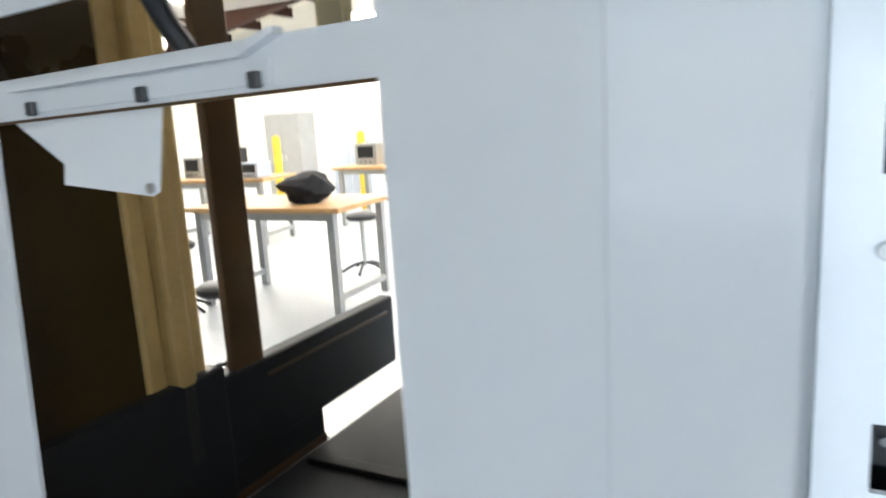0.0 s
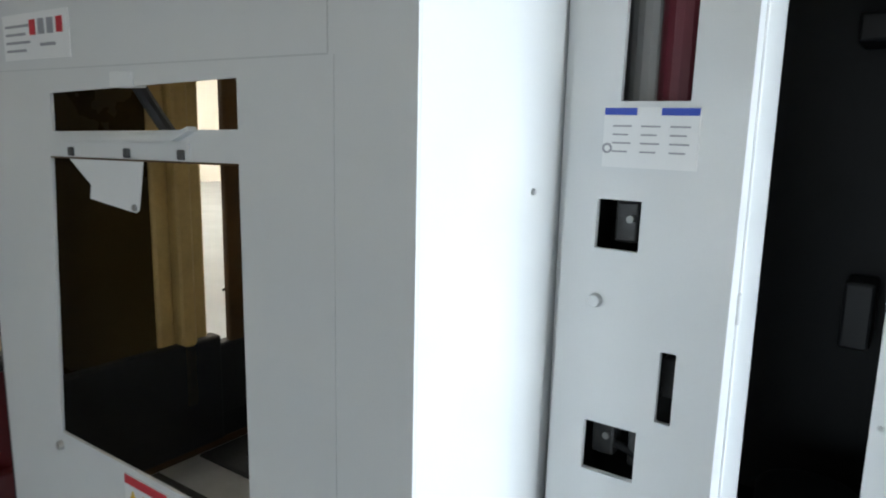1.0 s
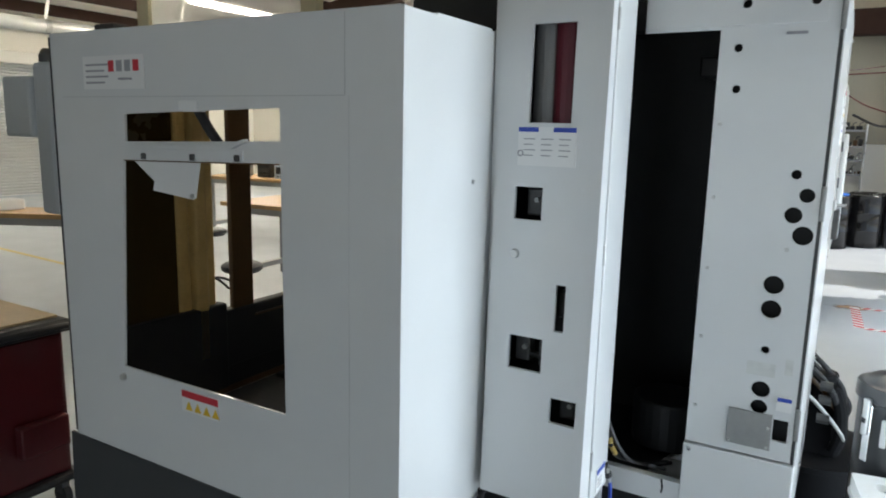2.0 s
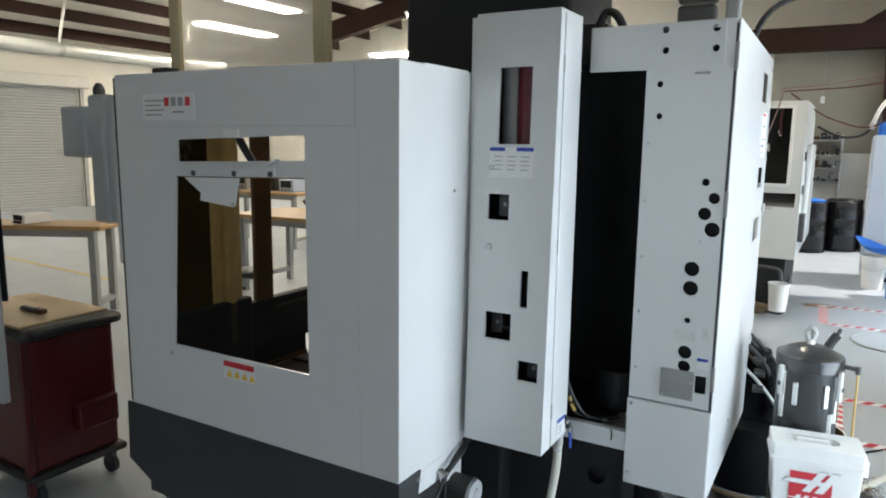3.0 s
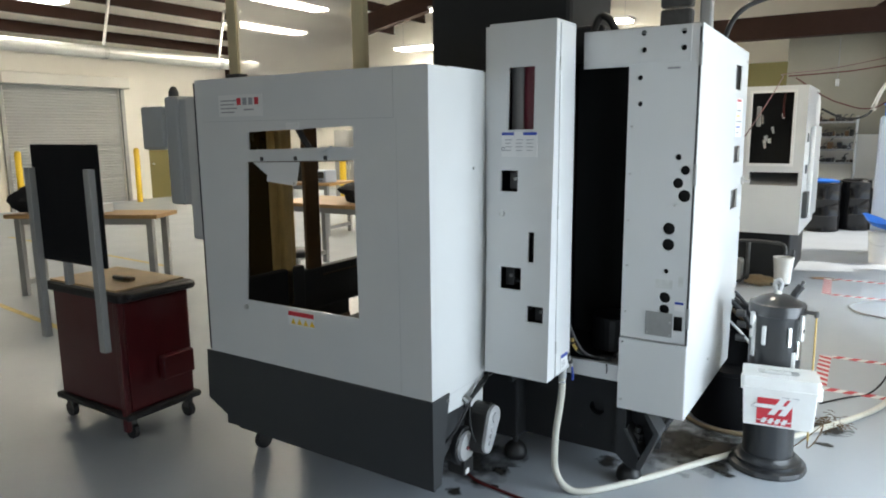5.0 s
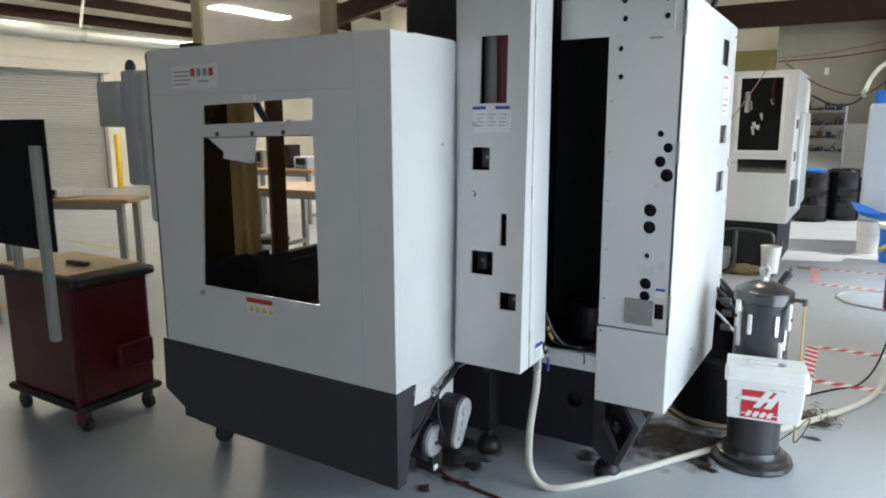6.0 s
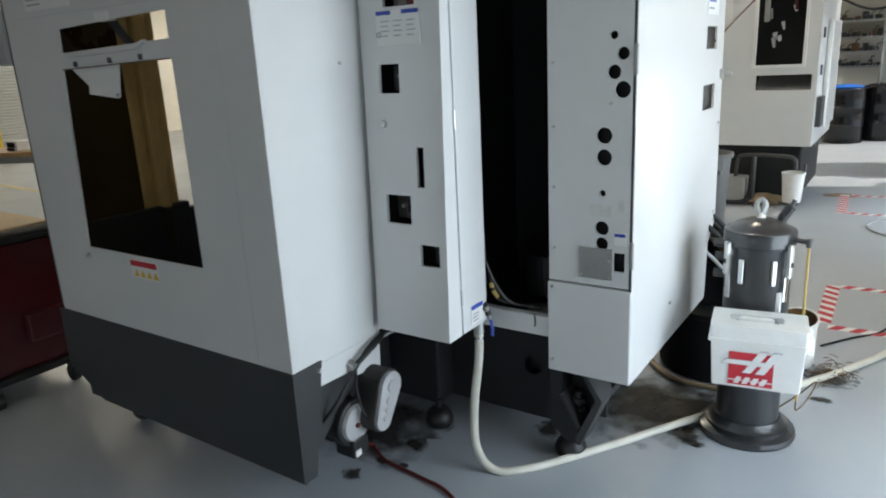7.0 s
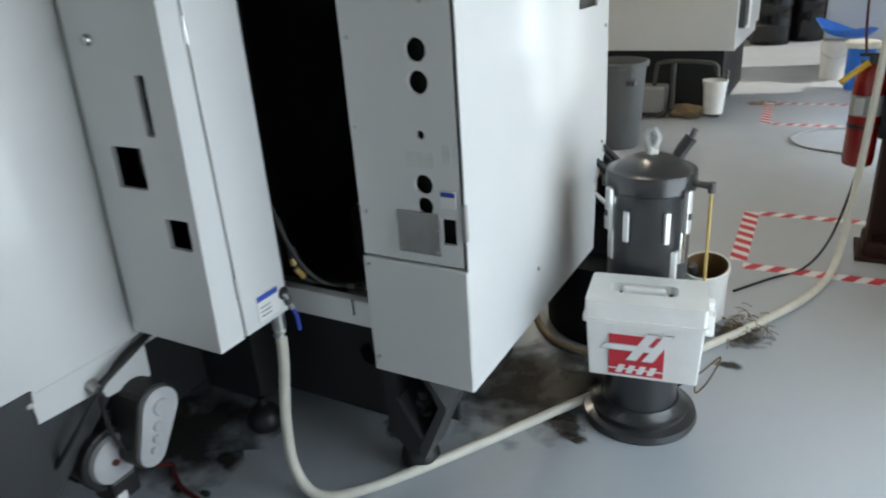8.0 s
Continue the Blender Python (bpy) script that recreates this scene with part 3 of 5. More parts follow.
    part("column_bracket", box(X0 - 0.05, X0, 1.15, 1.20, 2.06, 2.11, 0.005), WHITE, m)
    part("bellows", cyl((0.055, 1.20, 1.80), (0.055, 1.20, 2.28), 0.055, seg=20), RED_BELLOWS, m, "dark red guard tube behind the slot")
    part("guard_tube", cyl((-0.03, 1.22, 1.80), (-0.03, 1.22, 2.28), 0.045, seg=20), LEG, m)
    for x, z in ((-0.03, 1.60), (0.03, 1.12), (-0.05, 1.13), (0.11, 0.965), (0.09, 1.29)):
        part("inner_bracket", box(x - 0.025, x + 0.025, 1.15, 1.20, z - 0.05, z + 0.035, 0.006), OLD_STEEL, m)
        part("inner_pin", cyl((x + 0.012, 1.15, z), (x + 0.012, 1.135, z), 0.008, seg=10), DULL, m)
    part("inner_cable", tube(((-0.02, 1.20, 1.25), (-0.04, 1.17, 1.12), (0.02, 1.16, 1.09), (0.03, 1.22, 0.95)), 0.010), CABLE, m)
    YL = YC + 0.0095
    lb = part("instruction_label", box(-0.064, 0.117, YL - 0.003, YL + 0.001, 1.706, 1.820), PAPER, m, "white instruction label with blue header")
    part("header", box(-0.063, 0.000, YL - 0.0042, YL - 0.0026, 1.805, 1.8185), BLUE, lb)
    part("header", box(0.047, 0.116, YL - 0.0042, YL - 0.0026, 1.805, 1.8185), BLUE, lb)
    for k in range(3):
        for j in range(4):
            part("print_bar", box(-0.045 + k * 0.055, -0.045 + k * 0.055 + 0.03 + 0.006 * (j % 2), YL - 0.0042, YL - 0.0026, 1.735 + j * 0.016, 1.738 + j * 0.016), INK, lb)
    part("pictogram", plate(circ(-0.055, 1.742, 0.010, 14), [circ(-0.055, 1.742, 0.006, 14)], 0.0014, on_y(YL - 0.0042)), INK, lb)
    part("lock_knob", cyl((-0.057, YC, 1.439), (-0.057, YC - 0.012, 1.439), 0.015, 0.012, 18), STEEL, m, smooth=True)
    lb = part("side_label", box(X1 + 0.003, X1 + 0.007, 1.20, 1.285, 0.670, 0.748), PAPER, m, "small white label with blue header")
    part("header", box(X1 + 0.0062, X1 + 0.0082, 1.202, 1.283, 0.729, 0.746), BLUE, lb)
    for j in range(3):
        part("print_bar", box(X1 + 0.0062, X1 + 0.0082, 1.21, 1.25, 0.682 + j * 0.013, 0.686 + j * 0.013), INK, lb)
    # drain valve and fitting at the column's foot
    v = part("drain_valve", cyl((X1 - 0.02, 1.296, 0.64), (X1 - 0.02, 1.296, 0.70), 0.014, seg=14), STEEL, m, "brass and steel drain valve with blue lever")
    part("flange", cyl((X1 - 0.004, 1.306, 0.712), (X1 + 0.008, 1.306, 0.712), 0.019, seg=16, bevel=0.002), BLACK, v, "black wall flange")
    part("valve_body", cyl((X1 + 0.006, 1.307, 0.712), (X1 + 0.012, 1.326, 0.655), 0.0095, seg=14, bevel=0.002), STEEL, v)
    part("gland_nut", cyl((X1 + 0.008, 1.313, 0.694), (X1 + 0.0098, 1.319, 0.676), 0.0135, seg=6), OLD_STEEL, v)
    part("lever", tube(((X1 + 0.012, 1.322, 0.662), (X1 + 0.015, 1.332, 0.640), (X1 + 0.016, 1.336, 0.612), (X1 + 0.016, 1.337, 0.580)), 0.0065, 8), BLUE, v, "blue lever")
    # electrical cabinet
    YB, BX0, BX1, BY = 1.418, 0.424, 0.745, 2.455
    hs = [(0.488, 2.256, 0.013), (0.491, 2.182, 0.013), (0.666, 2.251, 0.013), (0.668, 2.181, 0.013), (0.476, 2.060, 0.012), (0.480, 1.942, 0.012), (0.664, 1.700, 0.014),
          (0.697, 1.641, 0.021), (0.667, 1.582, 0.024), (0.697, 1.524, 0.028), (0.635, 1.370, 0.0285), (0.635, 1.295, 0.0285), (0.631, 1.168, 0.012), (0.630, 1.041, 0.0265), (0.630, 0.984, 0.024)]
    pn = part("cabinet_front", plate([(X1 + 0.005, 2.113), (BX0, 2.113), (BX0, 0.825), (BX1 - 0.014, 0.825), (BX1 - 0.014, 2.282), (X1 + 0.005, 2.282)],
                                     [circ(*h, n=20) for h in hs] + [rect(0.674, 0.716, 0.885, 0.956)], 0.012, on_y(YB)), WHITE, m)
    part("upper_plate", plate(rect(X1 + 0.01, 0.700, 2.122, 2.276), [circ(*h, n=20) for h in hs[:4]], 0.006, lambda u, v, w: (u, YB - 0.007 + w, v)), WHITE, m)
    part("header_tag", box(0.60, 0.655, YB - 0.003, YB + 0.001, 2.092, 2.100), INK, pn)
    part("lower_cover", box(BX0 - 0.004, BX1 - 0.001, YB - 0.008, YB + 0.05, 0.452, 0.818, 0.004), WHITE, m)
    for z in (0.95, 1.18, 1.40, 1.62, 1.84):
        bolt(BX0 + 0.02, YB, z, "y", 0.006, pn)
    for x, z in ((BX0 + 0.014, 0.80), (BX0 + 0.014, 0.50), (0.66, 1.48)):
        bolt(x, YB - 0.008, z, "y", 0.007, pn)
    # Near-black sheet and side: shade behind the cabinet holes, put into the colour.
    part("cabinet_shade_sheet", box(BX0 + 0.002, BX1 - 0.02, YB + 0.05, YB + 0.06, 0.46, 2.26), CAVITY, m)
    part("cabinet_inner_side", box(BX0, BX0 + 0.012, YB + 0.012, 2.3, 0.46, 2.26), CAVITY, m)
    part("cabinet_edge", box(BX1 - 0.0135, BX1 - 0.0045, YB + 0.005, YB + 0.02, 0.82, 2.265), OLD_STEEL, m, "dark gap with hinge line")
    for z in (0.95, 1.62, 2.15):
        part("hinge", box(BX1 - 0.012, BX1 + 0.002, YB - 0.005, YB + 0.01, z - 0.05, z + 0.05, 0.003), DULL, m)
    part("cabinet_side", plate([(YB, 0.452), (2.50, 0.452), (2.52, 0.72), (2.625, 0.81), (2.64, 0.86), (2.60, 2.255), (YB, 2.282)], [rect(2.285, 2.487, 1.378, 1.485), rect(2.305, 2.485, 1.636, 1.73), rect(2.24, 2.41, 2.035, 2.165)], 0.004, lambda u, v, w: (BX1 - 0.004 + w, u, v)), WHITE, m)
    for z0, z1 in ((1.378, 1.485), (1.636, 1.73), (2.035, 2.165)):
        part("vent_plate", box(BX1 - 0.022, BX1 - 0.018, 2.21, 2.52, z0 - 0.02, z1 + 0.02), OLD_STEEL, m)
    sn = part("side_notice", box(BX1 - 0.001, BX1 + 0.003, 2.29, 2.48, 1.78, 1.99), PAPER, m, "white notice with red header and coloured marks")
    part("header", box(BX1 + 0.0026, BX1 + 0.0042, 2.30, 2.42, 1.972, 1.984), SIGN_RED, sn)
    for k, c in enumerate((INK, BLUE, INK, YELLOW, INK)):
        part("print_bar", box(BX1 + 0.0026, BX1 + 0.0042, 2.31, 2.39 + 0.03 * (k % 3), 1.80 + k * 0.03, 1.808 + k * 0.03), c, sn)
    hk = part("side_catch", box(BX1, BX1 + 0.014, 2.57, 2.60, 1.50, 1.545, 0.004), STEEL, m, "small steel catch")
    part("catch_pin", cyl((BX1 + 0.01, 2.585, 1.522), (BX1 + 0.05, 2.585, 1.522), 0.008, seg=10), STEEL, hk)
    for y, z in ((2.58, 0.87), (2.60, 0.83), (1.9, 0.62), (2.59, 1.30), (2.56, 2.2)):
        bolt(BX1, y, z, "x", 0.007, m)
    part("cabinet_top", plate(rect(X1 + 0.005, BX1 - 0.005, YB + 0.012, 2.58), [], 0.010, lambda u, v, w: (u, v, 2.270 - 0.02 * (v - YB) + w)), WHITE, m)
    sw = part("cover_plate", box(0.545, 0.672, YB - 0.007, YB, 0.852, 0.968, 0.002), DULL, m, "bare galvanized cover plate over a hole")
    for x, z in ((0.555, 0.862), (0.662, 0.862), (0.662, 0.925)):
        bolt(x, YB - 0.007, z, "y", 0.004, sw)
    t = part("cabinet_label", box(0.678, 0.720, YB - 0.003, YB + 0.001, 0.985, 1.030), PAPER, m)
    part("header", box(0.679, 0.719, YB - 0.0042, YB - 0.0026, 1.016, 1.028), BLUE, t)
    for u0, u1, v0, v1 in ((0.585, 0.665, 1.085, 1.128), (0.690, 0.712, 1.10, 1.15)):
        part("label_residue", box(u0, u1, YB - 0.0012, YB + 0.001, v0, v1), SEAM_LIGHT, m, "pale adhesive residue of a removed label")
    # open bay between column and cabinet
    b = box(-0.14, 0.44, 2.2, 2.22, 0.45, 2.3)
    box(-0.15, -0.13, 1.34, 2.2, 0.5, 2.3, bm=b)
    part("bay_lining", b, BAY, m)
    part("bay_canister", cyl((0.30, 1.75, 0.66), (0.30, 1.75, 0.84), 0.13, seg=28, bevel=0.01), BLACK, m)
    part("bay_block", box(0.30, 0.38, 2.05, 2.2, 1.16, 1.36, 0.01), GREY, m)
    part("bay_bracket", box(0.26, 0.36, 2.0, 2.2, 2.02, 2.10, 0.01), BLACK, m)
    part("bay_hose", tube(((0.13, 1.385, 0.95), (0.172, 1.375, 0.865), (0.205, 1.39, 0.775), (0.236, 1.42, 0.712), (0.265, 1.455, 0.682), (0.31, 1.50, 0.668), (0.36, 1.56, 0.664)), 0.0065), OLD_STEEL, m, "braided steel hose")
    part("bay_hose", tube(((0.14, 1.40, 0.90), (0.175, 1.385, 0.82), (0.192, 1.382, 0.762), (0.205, 1.405, 0.715), (0.232, 1.455, 0.684), (0.29, 1.50, 0.670), (0.35, 1.55, 0.668)), 0.007), CABLE, m)
    part("bay_hose", tube(((0.15, 1.43, 0.80), (0.185, 1.43, 0.73), (0.215, 1.455, 0.688), (0.26, 1.478, 0.673), (0.36, 1.485, 0.671)), 0.006), CABLE, m)
    for q0, q1 in (((0.186, 1.3825, 0.785), (0.191, 1.382, 0.765)), ((0.193, 1.383, 0.755), (0.203, 1.401, 0.722))):
        part("hose_fitting", cyl(q0, q1, 0.0095, seg=8), YELLOW_HOSE, m, "brass hose fitting")
    part("bay_tray", plate([(0.30, 1.47), (0.418, 1.47), (0.418, 1.75), (0.36, 1.72), (0.33, 1.60)], [], 0.012, on_z(0.647)), DULL, m)
    part("bay_deflector", plate([(0.345, 0.66), (0.418, 0.66), (0.418, 0.715), (0.385, 0.685)], [], 0.006, on_y(1.60)), DULL, m)
    part("hose_fitting", cyl((0.30, 1.478, 0.672), (0.325, 1.482, 0.672), 0.009, seg=12), OLD_STEEL, m)
    part("bay_sill", box(X1 - 0.13, BX0 - 0.004, YB, YB + 0.035, 0.583, 0.665, 0.003), WHITE, m)
    # Bay floor coloured near-black for the shade deep in the bay.
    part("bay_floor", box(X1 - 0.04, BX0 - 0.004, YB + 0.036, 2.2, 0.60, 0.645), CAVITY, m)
    part("sill_tie", tube(((0.36, YB - 0.004, 0.668), (0.365, YB - 0.008, 0.64), (0.362, YB - 0.006, 0.62)), 0.003, 6), CABLE, m)
    # base casting
    part("base", plate([(-0.45, 0.10), (0.42, 0.10), (0.45, 0.30), (0.45, 0.56), (-0.45, 0.60)], [circ(0.245, 0.34, 0.042)], 0.05, on_y(1.62)), CASTING, m)
    part("base_block", box(-0.45, 0.40, 1.68, 2.60, 0.10, 0.58, 0.02), CASTING, m)
    st_ = part("sump_tank", lathe(((0.27, 0.0), (0.285, 0.02), (0.295, 0.34), (0.305, 0.345), (0.305, 0.37), (0.28, 0.375), (0.10, 0.38)), (0.76, 2.76, 0), 40), RACK, m, "black round coolant sump behind the cabinet", smooth=True)
    part("pump_block", box(0.66, 0.88, 2.60, 2.86, 0.375, 0.60, 0.015), RACK, st_)
    part("pump_head", cyl((0.78, 2.66, 0.60), (0.78, 2.66, 0.76), 0.07, seg=20, bevel=0.01), RACK, st_)
    part("ribbed_tube", tube(((0.84, 2.60, 0.70), (0.87, 2.57, 0.62), (0.88, 2.57, 0.50), (0.86, 2.58, 0.42)), 0.028), RACK, st_)
    for k, (y0, z0, r, mt) in enumerate(((2.52, 0.62, 0.014, CABLE), (2.56, 0.56, 0.010, BROWN), (2.60, 0.66, 0.012, CABLE), (2.50, 0.50, 0.009, DULL), (2.66, 0.60, 0.016, CABLE))):
        part("sump_line", tube(((0.70, y0, z0 + 0.22), (0.80, y0 + 0.03, z0 + 0.12), (0.86 + 0.01 * k, y0 + 0.05, z0), (0.85, y0 + 0.10, 0.45)), r, 8), mt, m)
    for y0, z0 in ((2.50, 0.74), (2.55, 0.66), (2.53, 0.58)):
        part("pipe_fitting", cyl((0.78, y0, z0), (0.83, y0, z0), 0.022, seg=12), OLD_STEEL, m)
    part("rear_base", box(-1.6, -0.46, 1.2, 2.4, 0.12, 0.58, 0.02), CASTING, m)
    # Block added to close the gap and darken the space under the machine.
    part("base_gap_filler", box(-0.46, -0.18, 1.50, 1.66, 0.10, 0.60, 0.01), CASTING, m)
    for x, y in ((0.448, 1.565), (-0.185, 1.50), (0.40, 2.3), (-1.4, 1.3), (-1.4, 2.3)):
        part("levelling_foot", lathe(((0.056, 0), (0.066, 0.018), (0.066, 0.035), (0.058, 0.062), (0.040, 0.082), (0.016, 0.090), (0.014, 0.125)), (x, y, 0), 28), BLACK, m, smooth=True)
    br = part("corner_bracket", plate([(0.40, 0.452), (0.40, 0.18), (0.47, 0.115), (0.515, 0.115), (0.522, 0.20), (0.452, 0.318), (0.452, 0.452)], [], 0.10, on_y(1.47)), CASTING, m, "dark cast corner bracket over a levelling foot")
    part("flange", plate([(0.446, 0.322), (0.458, 0.330), (0.536, 0.198), (0.522, 0.190)], [], 0.125, on_y(1.458)), GREY, br, "worn grey flange edge")
    part("flange", plate([(0.530, 0.452), (0.548, 0.452), (0.622, 0.337), (0.622, 0.322), (0.535, 0.118), (0.517, 0.118), (0.515, 0.150), (0.598, 0.330)], [], 0.125, on_y(1.458)), GREY, br, "worn grey flange edge")
    part("web", box(0.44, 0.60, 1.575, 1.59, 0.20, 0.452, 0.003), CASTING, br)
    part("levelling_screw", cyl((0.478, 1.53, 0.10), (0.50, 1.53, 0.32), 0.016, seg=12), OLD_STEEL, br)
    for z in (0.235, 0.275):
        part("screw_nut", cyl((0.497 + 0.08 * (z - 0.235), 1.53, z), (0.499 + 0.08 * (z - 0.235), 1.53, z + 0.018), 0.028, seg=6), OLD_STEEL, br)
    part("tie_strut", tube(((0.60, 1.60, 0.30), (0.66, 1.72, 0.40), (0.70, 1.80, 0.46)), 0.016), CASTING, br)
    # tall machine column behind
    part("main_column", box(-1.09, -0.13, 2.05, 2.75, 0.5, 3.5, 0.03), CASTING, m)
    part("spindle_guard", box(-0.13, 0.05, 2.1, 2.4, 2.2, 2.42, 0.02), BLACK, m)
    part("top_fittings", tube(((0.05, 1.9, 2.30), (0.10, 1.9, 2.42), (0.16, 1.9, 2.40), (0.2, 1.95, 2.28)), 0.02), BLACK, m)
    for k in range(5):
        part("chain_link", box(0.40, 0.56, 1.97, 2.05, 2.25 + k * 0.10, 2.34 + k * 0.10, 0.012), OLD_STEEL, m)
    part("riser_pipe", box(0.60, 0.66, 1.97, 2.03, 2.24, 3.2, 0.01), DULL, m)
    part("conduit", tube(((0.69, 2.1, 2.18), (0.705, 2.1, 2.294), (0.75, 2.15, 2.41), (0.84, 2.25, 2.485), (0.97, 2.45, 2.53), (1.41, 2.9, 2.58), (2.38, 3.4, 2.62)), 0.014), CABLE, m)
    # translucent guard above the work area
    f = part("guard_film", plate(rect(-2.50, -1.36, 2.0, 3.3), [], 0.004, on_y(1.60)), FILM, m, "translucent plastic film guard")
    for x in (-2.48, -1.36):
        part("guard_post", box(x, x + 0.09, 1.58, 1.63, 1.9, 3.3, 0.004), CREAM, f)
    # left outer panel
    part("outer_panel", box(-2.15, -1.71, 0.93, 0.97, 1.18, 2.05, 0.02), WHITE, m)
    part("outer_lower", box(-2.02, -1.72, 0.94, 0.97, 0.60, 1.18, 0.02), WHITE, m)
    part("top_knob", box(-1.42, -1.32, 0.64, 0.70, 2.10, 2.125, 0.006), BLACK, m)
    # power cable along the side
    part("power_cable", tube(((-0.16, 1.20, 0.62), (-0.145, 1.08, 0.615), (-0.14, 0.98, 0.59), (-0.14, 0.90, 0.53), (-0.15, 0.80, 0.44), (-0.2, 0.76, 0.36)), 0.007), CABLE, m)
    part("power_cable", tube(((-0.14, 0.91, 0.545), (-0.135, 0.90, 0.45), (-0.12, 0.91, 0.36), (-0.10, 0.95, 0.28)), 0.006), CABLE, m)
    part("cable_clip", cyl((-0.165, 0.905, 0.56), (-0.135, 0.905, 0.545), 0.016, seg=12), STEEL, m)
    part("cable_sleeve", tube(((-0.16, 1.09, 0.615), (-0.13, 1.16, 0.625), (-0.09, 1.26, 0.63)), 0.013), CABLE, m)
    part("power_cable", tube(((-0.16, 1.12, 0.612), (-0.13, 1.03, 0.603), (-0.135, 0.95, 0.57), (-0.14, 0.905, 0.55)), 0.011), CABLE, m)
    part("sleeve_tip", cyl((-0.11, 1.20, 0.628), (-0.08, 1.27, 0.632), 0.018, seg=12), STEEL, m)
    bolt(XR, 0.99, 1.655, "x", 0.007, m)
    part("lip_seam", box(XR - 0.002, XR + 0.0012, 0.76, 1.09, 0.617, 0.619), SEAM, m)


machine()


# control pendant beside the machine
p = thing("control_pendant", (-2.42, 1.0, 1.2), "grey control pendant on a post beside the machine", "control panel")
part("head", box(-2.60, -2.38, 0.94, 1.02, 1.73, 2.0, 0.015), PENDANT, p)
part("post", box(-2.385, -2.25, 0.96, 1.10, 1.385, 2.06, 0.02), PENDANT, p)
part("stay", box(-2.25, -2.09, 0.97, 1.05, 1.39, 2.04, 0.01), PENDANT, p)
part("knob", lathe(((0.03, 0), (0.03, 0.03), (0.02, 0.05), (0.012, 0.06)), (-2.33, 1.0, 2.06), 14), OLD_STEEL, p)

# papers hanging inside the window
pp = thing("hanging_paper", (-1.17, 0.66, 1.62), "creased white papers hanging behind the window bar", "paper")
part("sheet", plate([(-1.155, 1.70), (-0.945, 1.705), (-0.975, 1.575), (-0.99, 1.568), (-1.183, 1.586)], [], 0.0015, lambda u, v, w: (u, 0.66 + w, v)), PAPER, pp)
part("sheet", plate([(-1.30, 1.69), (-1.165, 1.69), (-1.182, 1.616)], [], 0.0015, lambda u, v, w: (u, 0.666 + w, v)), PAPER, pp)
part("clamp", cyl((-0.99, 0.667, 1.58), (-0.99, 0.655, 1.58), 0.008, seg=10), STEEL, pp)


# ---- filter canister, white box and things on the floor ----
def canister():
    cx, cy = 1.039, 2.122
    c = thing("filter_canister", (cx, cy, 0), "dark grey filter canister with chrome latches on a round base", "canister")
    part("base", lathe(((0.195, 0), (0.20, 0.012), (0.195, 0.03), (0.165, 0.038), (0.168, 0.055), (0.150, 0.062), (0.135, 0.085)), (cx, cy, 0), 48), CAN, c, smooth=True)
    part("body", lathe(((0.127, 0.07), (0.127, 0.82), (0.132, 0.83), (0.132, 0.84)), (cx, cy, 0), 48), CAN, c, smooth=True)
    lid = part("lid", lathe(((0.134, 0.835), (0.139, 0.840), (0.139, 0.886), (0.135, 0.893), (0.122, 0.895), (0.116, 0.900), (0.09, 0.917), (0.05, 0.932), (0.02, 0.937)), (cx, cy, 0), 48), CAN, c, smooth=True)
    part("eye_bolt", tube(((cx - 0.005, cy, 0.93), (cx - 0.012, cy, 0.96), (cx - 0.020, cy + 0.01, 0.985), (cx - 0.004, cy + 0.01, 1.005), (cx + 0.012, cy + 0.01, 0.985), (cx + 0.006, cy, 0.96), (cx, cy, 0.93)), 0.0125), DULL, lid, "dull steel eye bolt")
    part("eye_collar", cyl((cx, cy, 0.93), (cx, cy, 0.958), 0.020, 0.016, 6), HOSE, lid)
    part("hose_stub", tube(((cx + 0.06, cy + 0.05, 0.90), (cx + 0.075, cy + 0.06, 0.935), (cx + 0.10, cy + 0.07, 0.975)), 0.020), BLACK, lid)
    part("hose_tip", cyl((cx + 0.098, cy + 0.07, 0.97), (cx + 0.11, cy + 0.075, 1.0), 0.009, seg=12), OLD_STEEL, lid)
    for a in (228, 252, 306, 330):
        r = radians(a)
        px, py = cx + 0.127 * math.cos(r), cy + 0.127 * math.sin(r)
        q = Matrix.Translation((px, py, 0)) @ Matrix.Rotation(r, 4, "Z")
        big = a in (228, 330)
        b = box(-0.004, 0.016 if big else 0.012, -0.013 if big else -0.010, 0.013 if big else 0.010, 0.62 if big else 0.69, 0.83 if big else 0.79, 0.004)
        bmesh.ops.transform(b, matrix=q, verts=b.verts[:])
        la = part("latch", b, CHROME if big else STEEL, c, "chrome over-centre latch" if big else "bright steel latch plate")
        if big:
            b = box(0.012, 0.032, -0.012, 0.012, 0.72, 0.855, 0.005)
            bmesh.ops.transform(b, matrix=q, verts=b.verts[:])
            part("latch_hook", b, STEEL, la)
            b = box(0.014, 0.034, -0.008, 0.008, 0.765, 0.785, 0.002)
            bmesh.ops.transform(b, matrix=q, verts=b.verts[:])
            part("latch_slot", b, BLACK, la)
    b = box(cx + 0.090, cx + 0.108, cy - 0.090, cy - 0.055, 0.50, 0.66, 0.003)
    part("data_plate", b, PAPER, c)
    e = part("outlet", cyl((cx + 0.12, cy - 0.03, 0.865), (cx + 0.190, cy - 0.05, 0.865), 0.010, seg=12), OLD_STEEL, c)
    part("elbow", cyl((cx + 0.188, cy - 0.049, 0.845), (cx + 0.188, cy - 0.049, 0.876), 0.011, seg=12), OLD_STEEL, e)
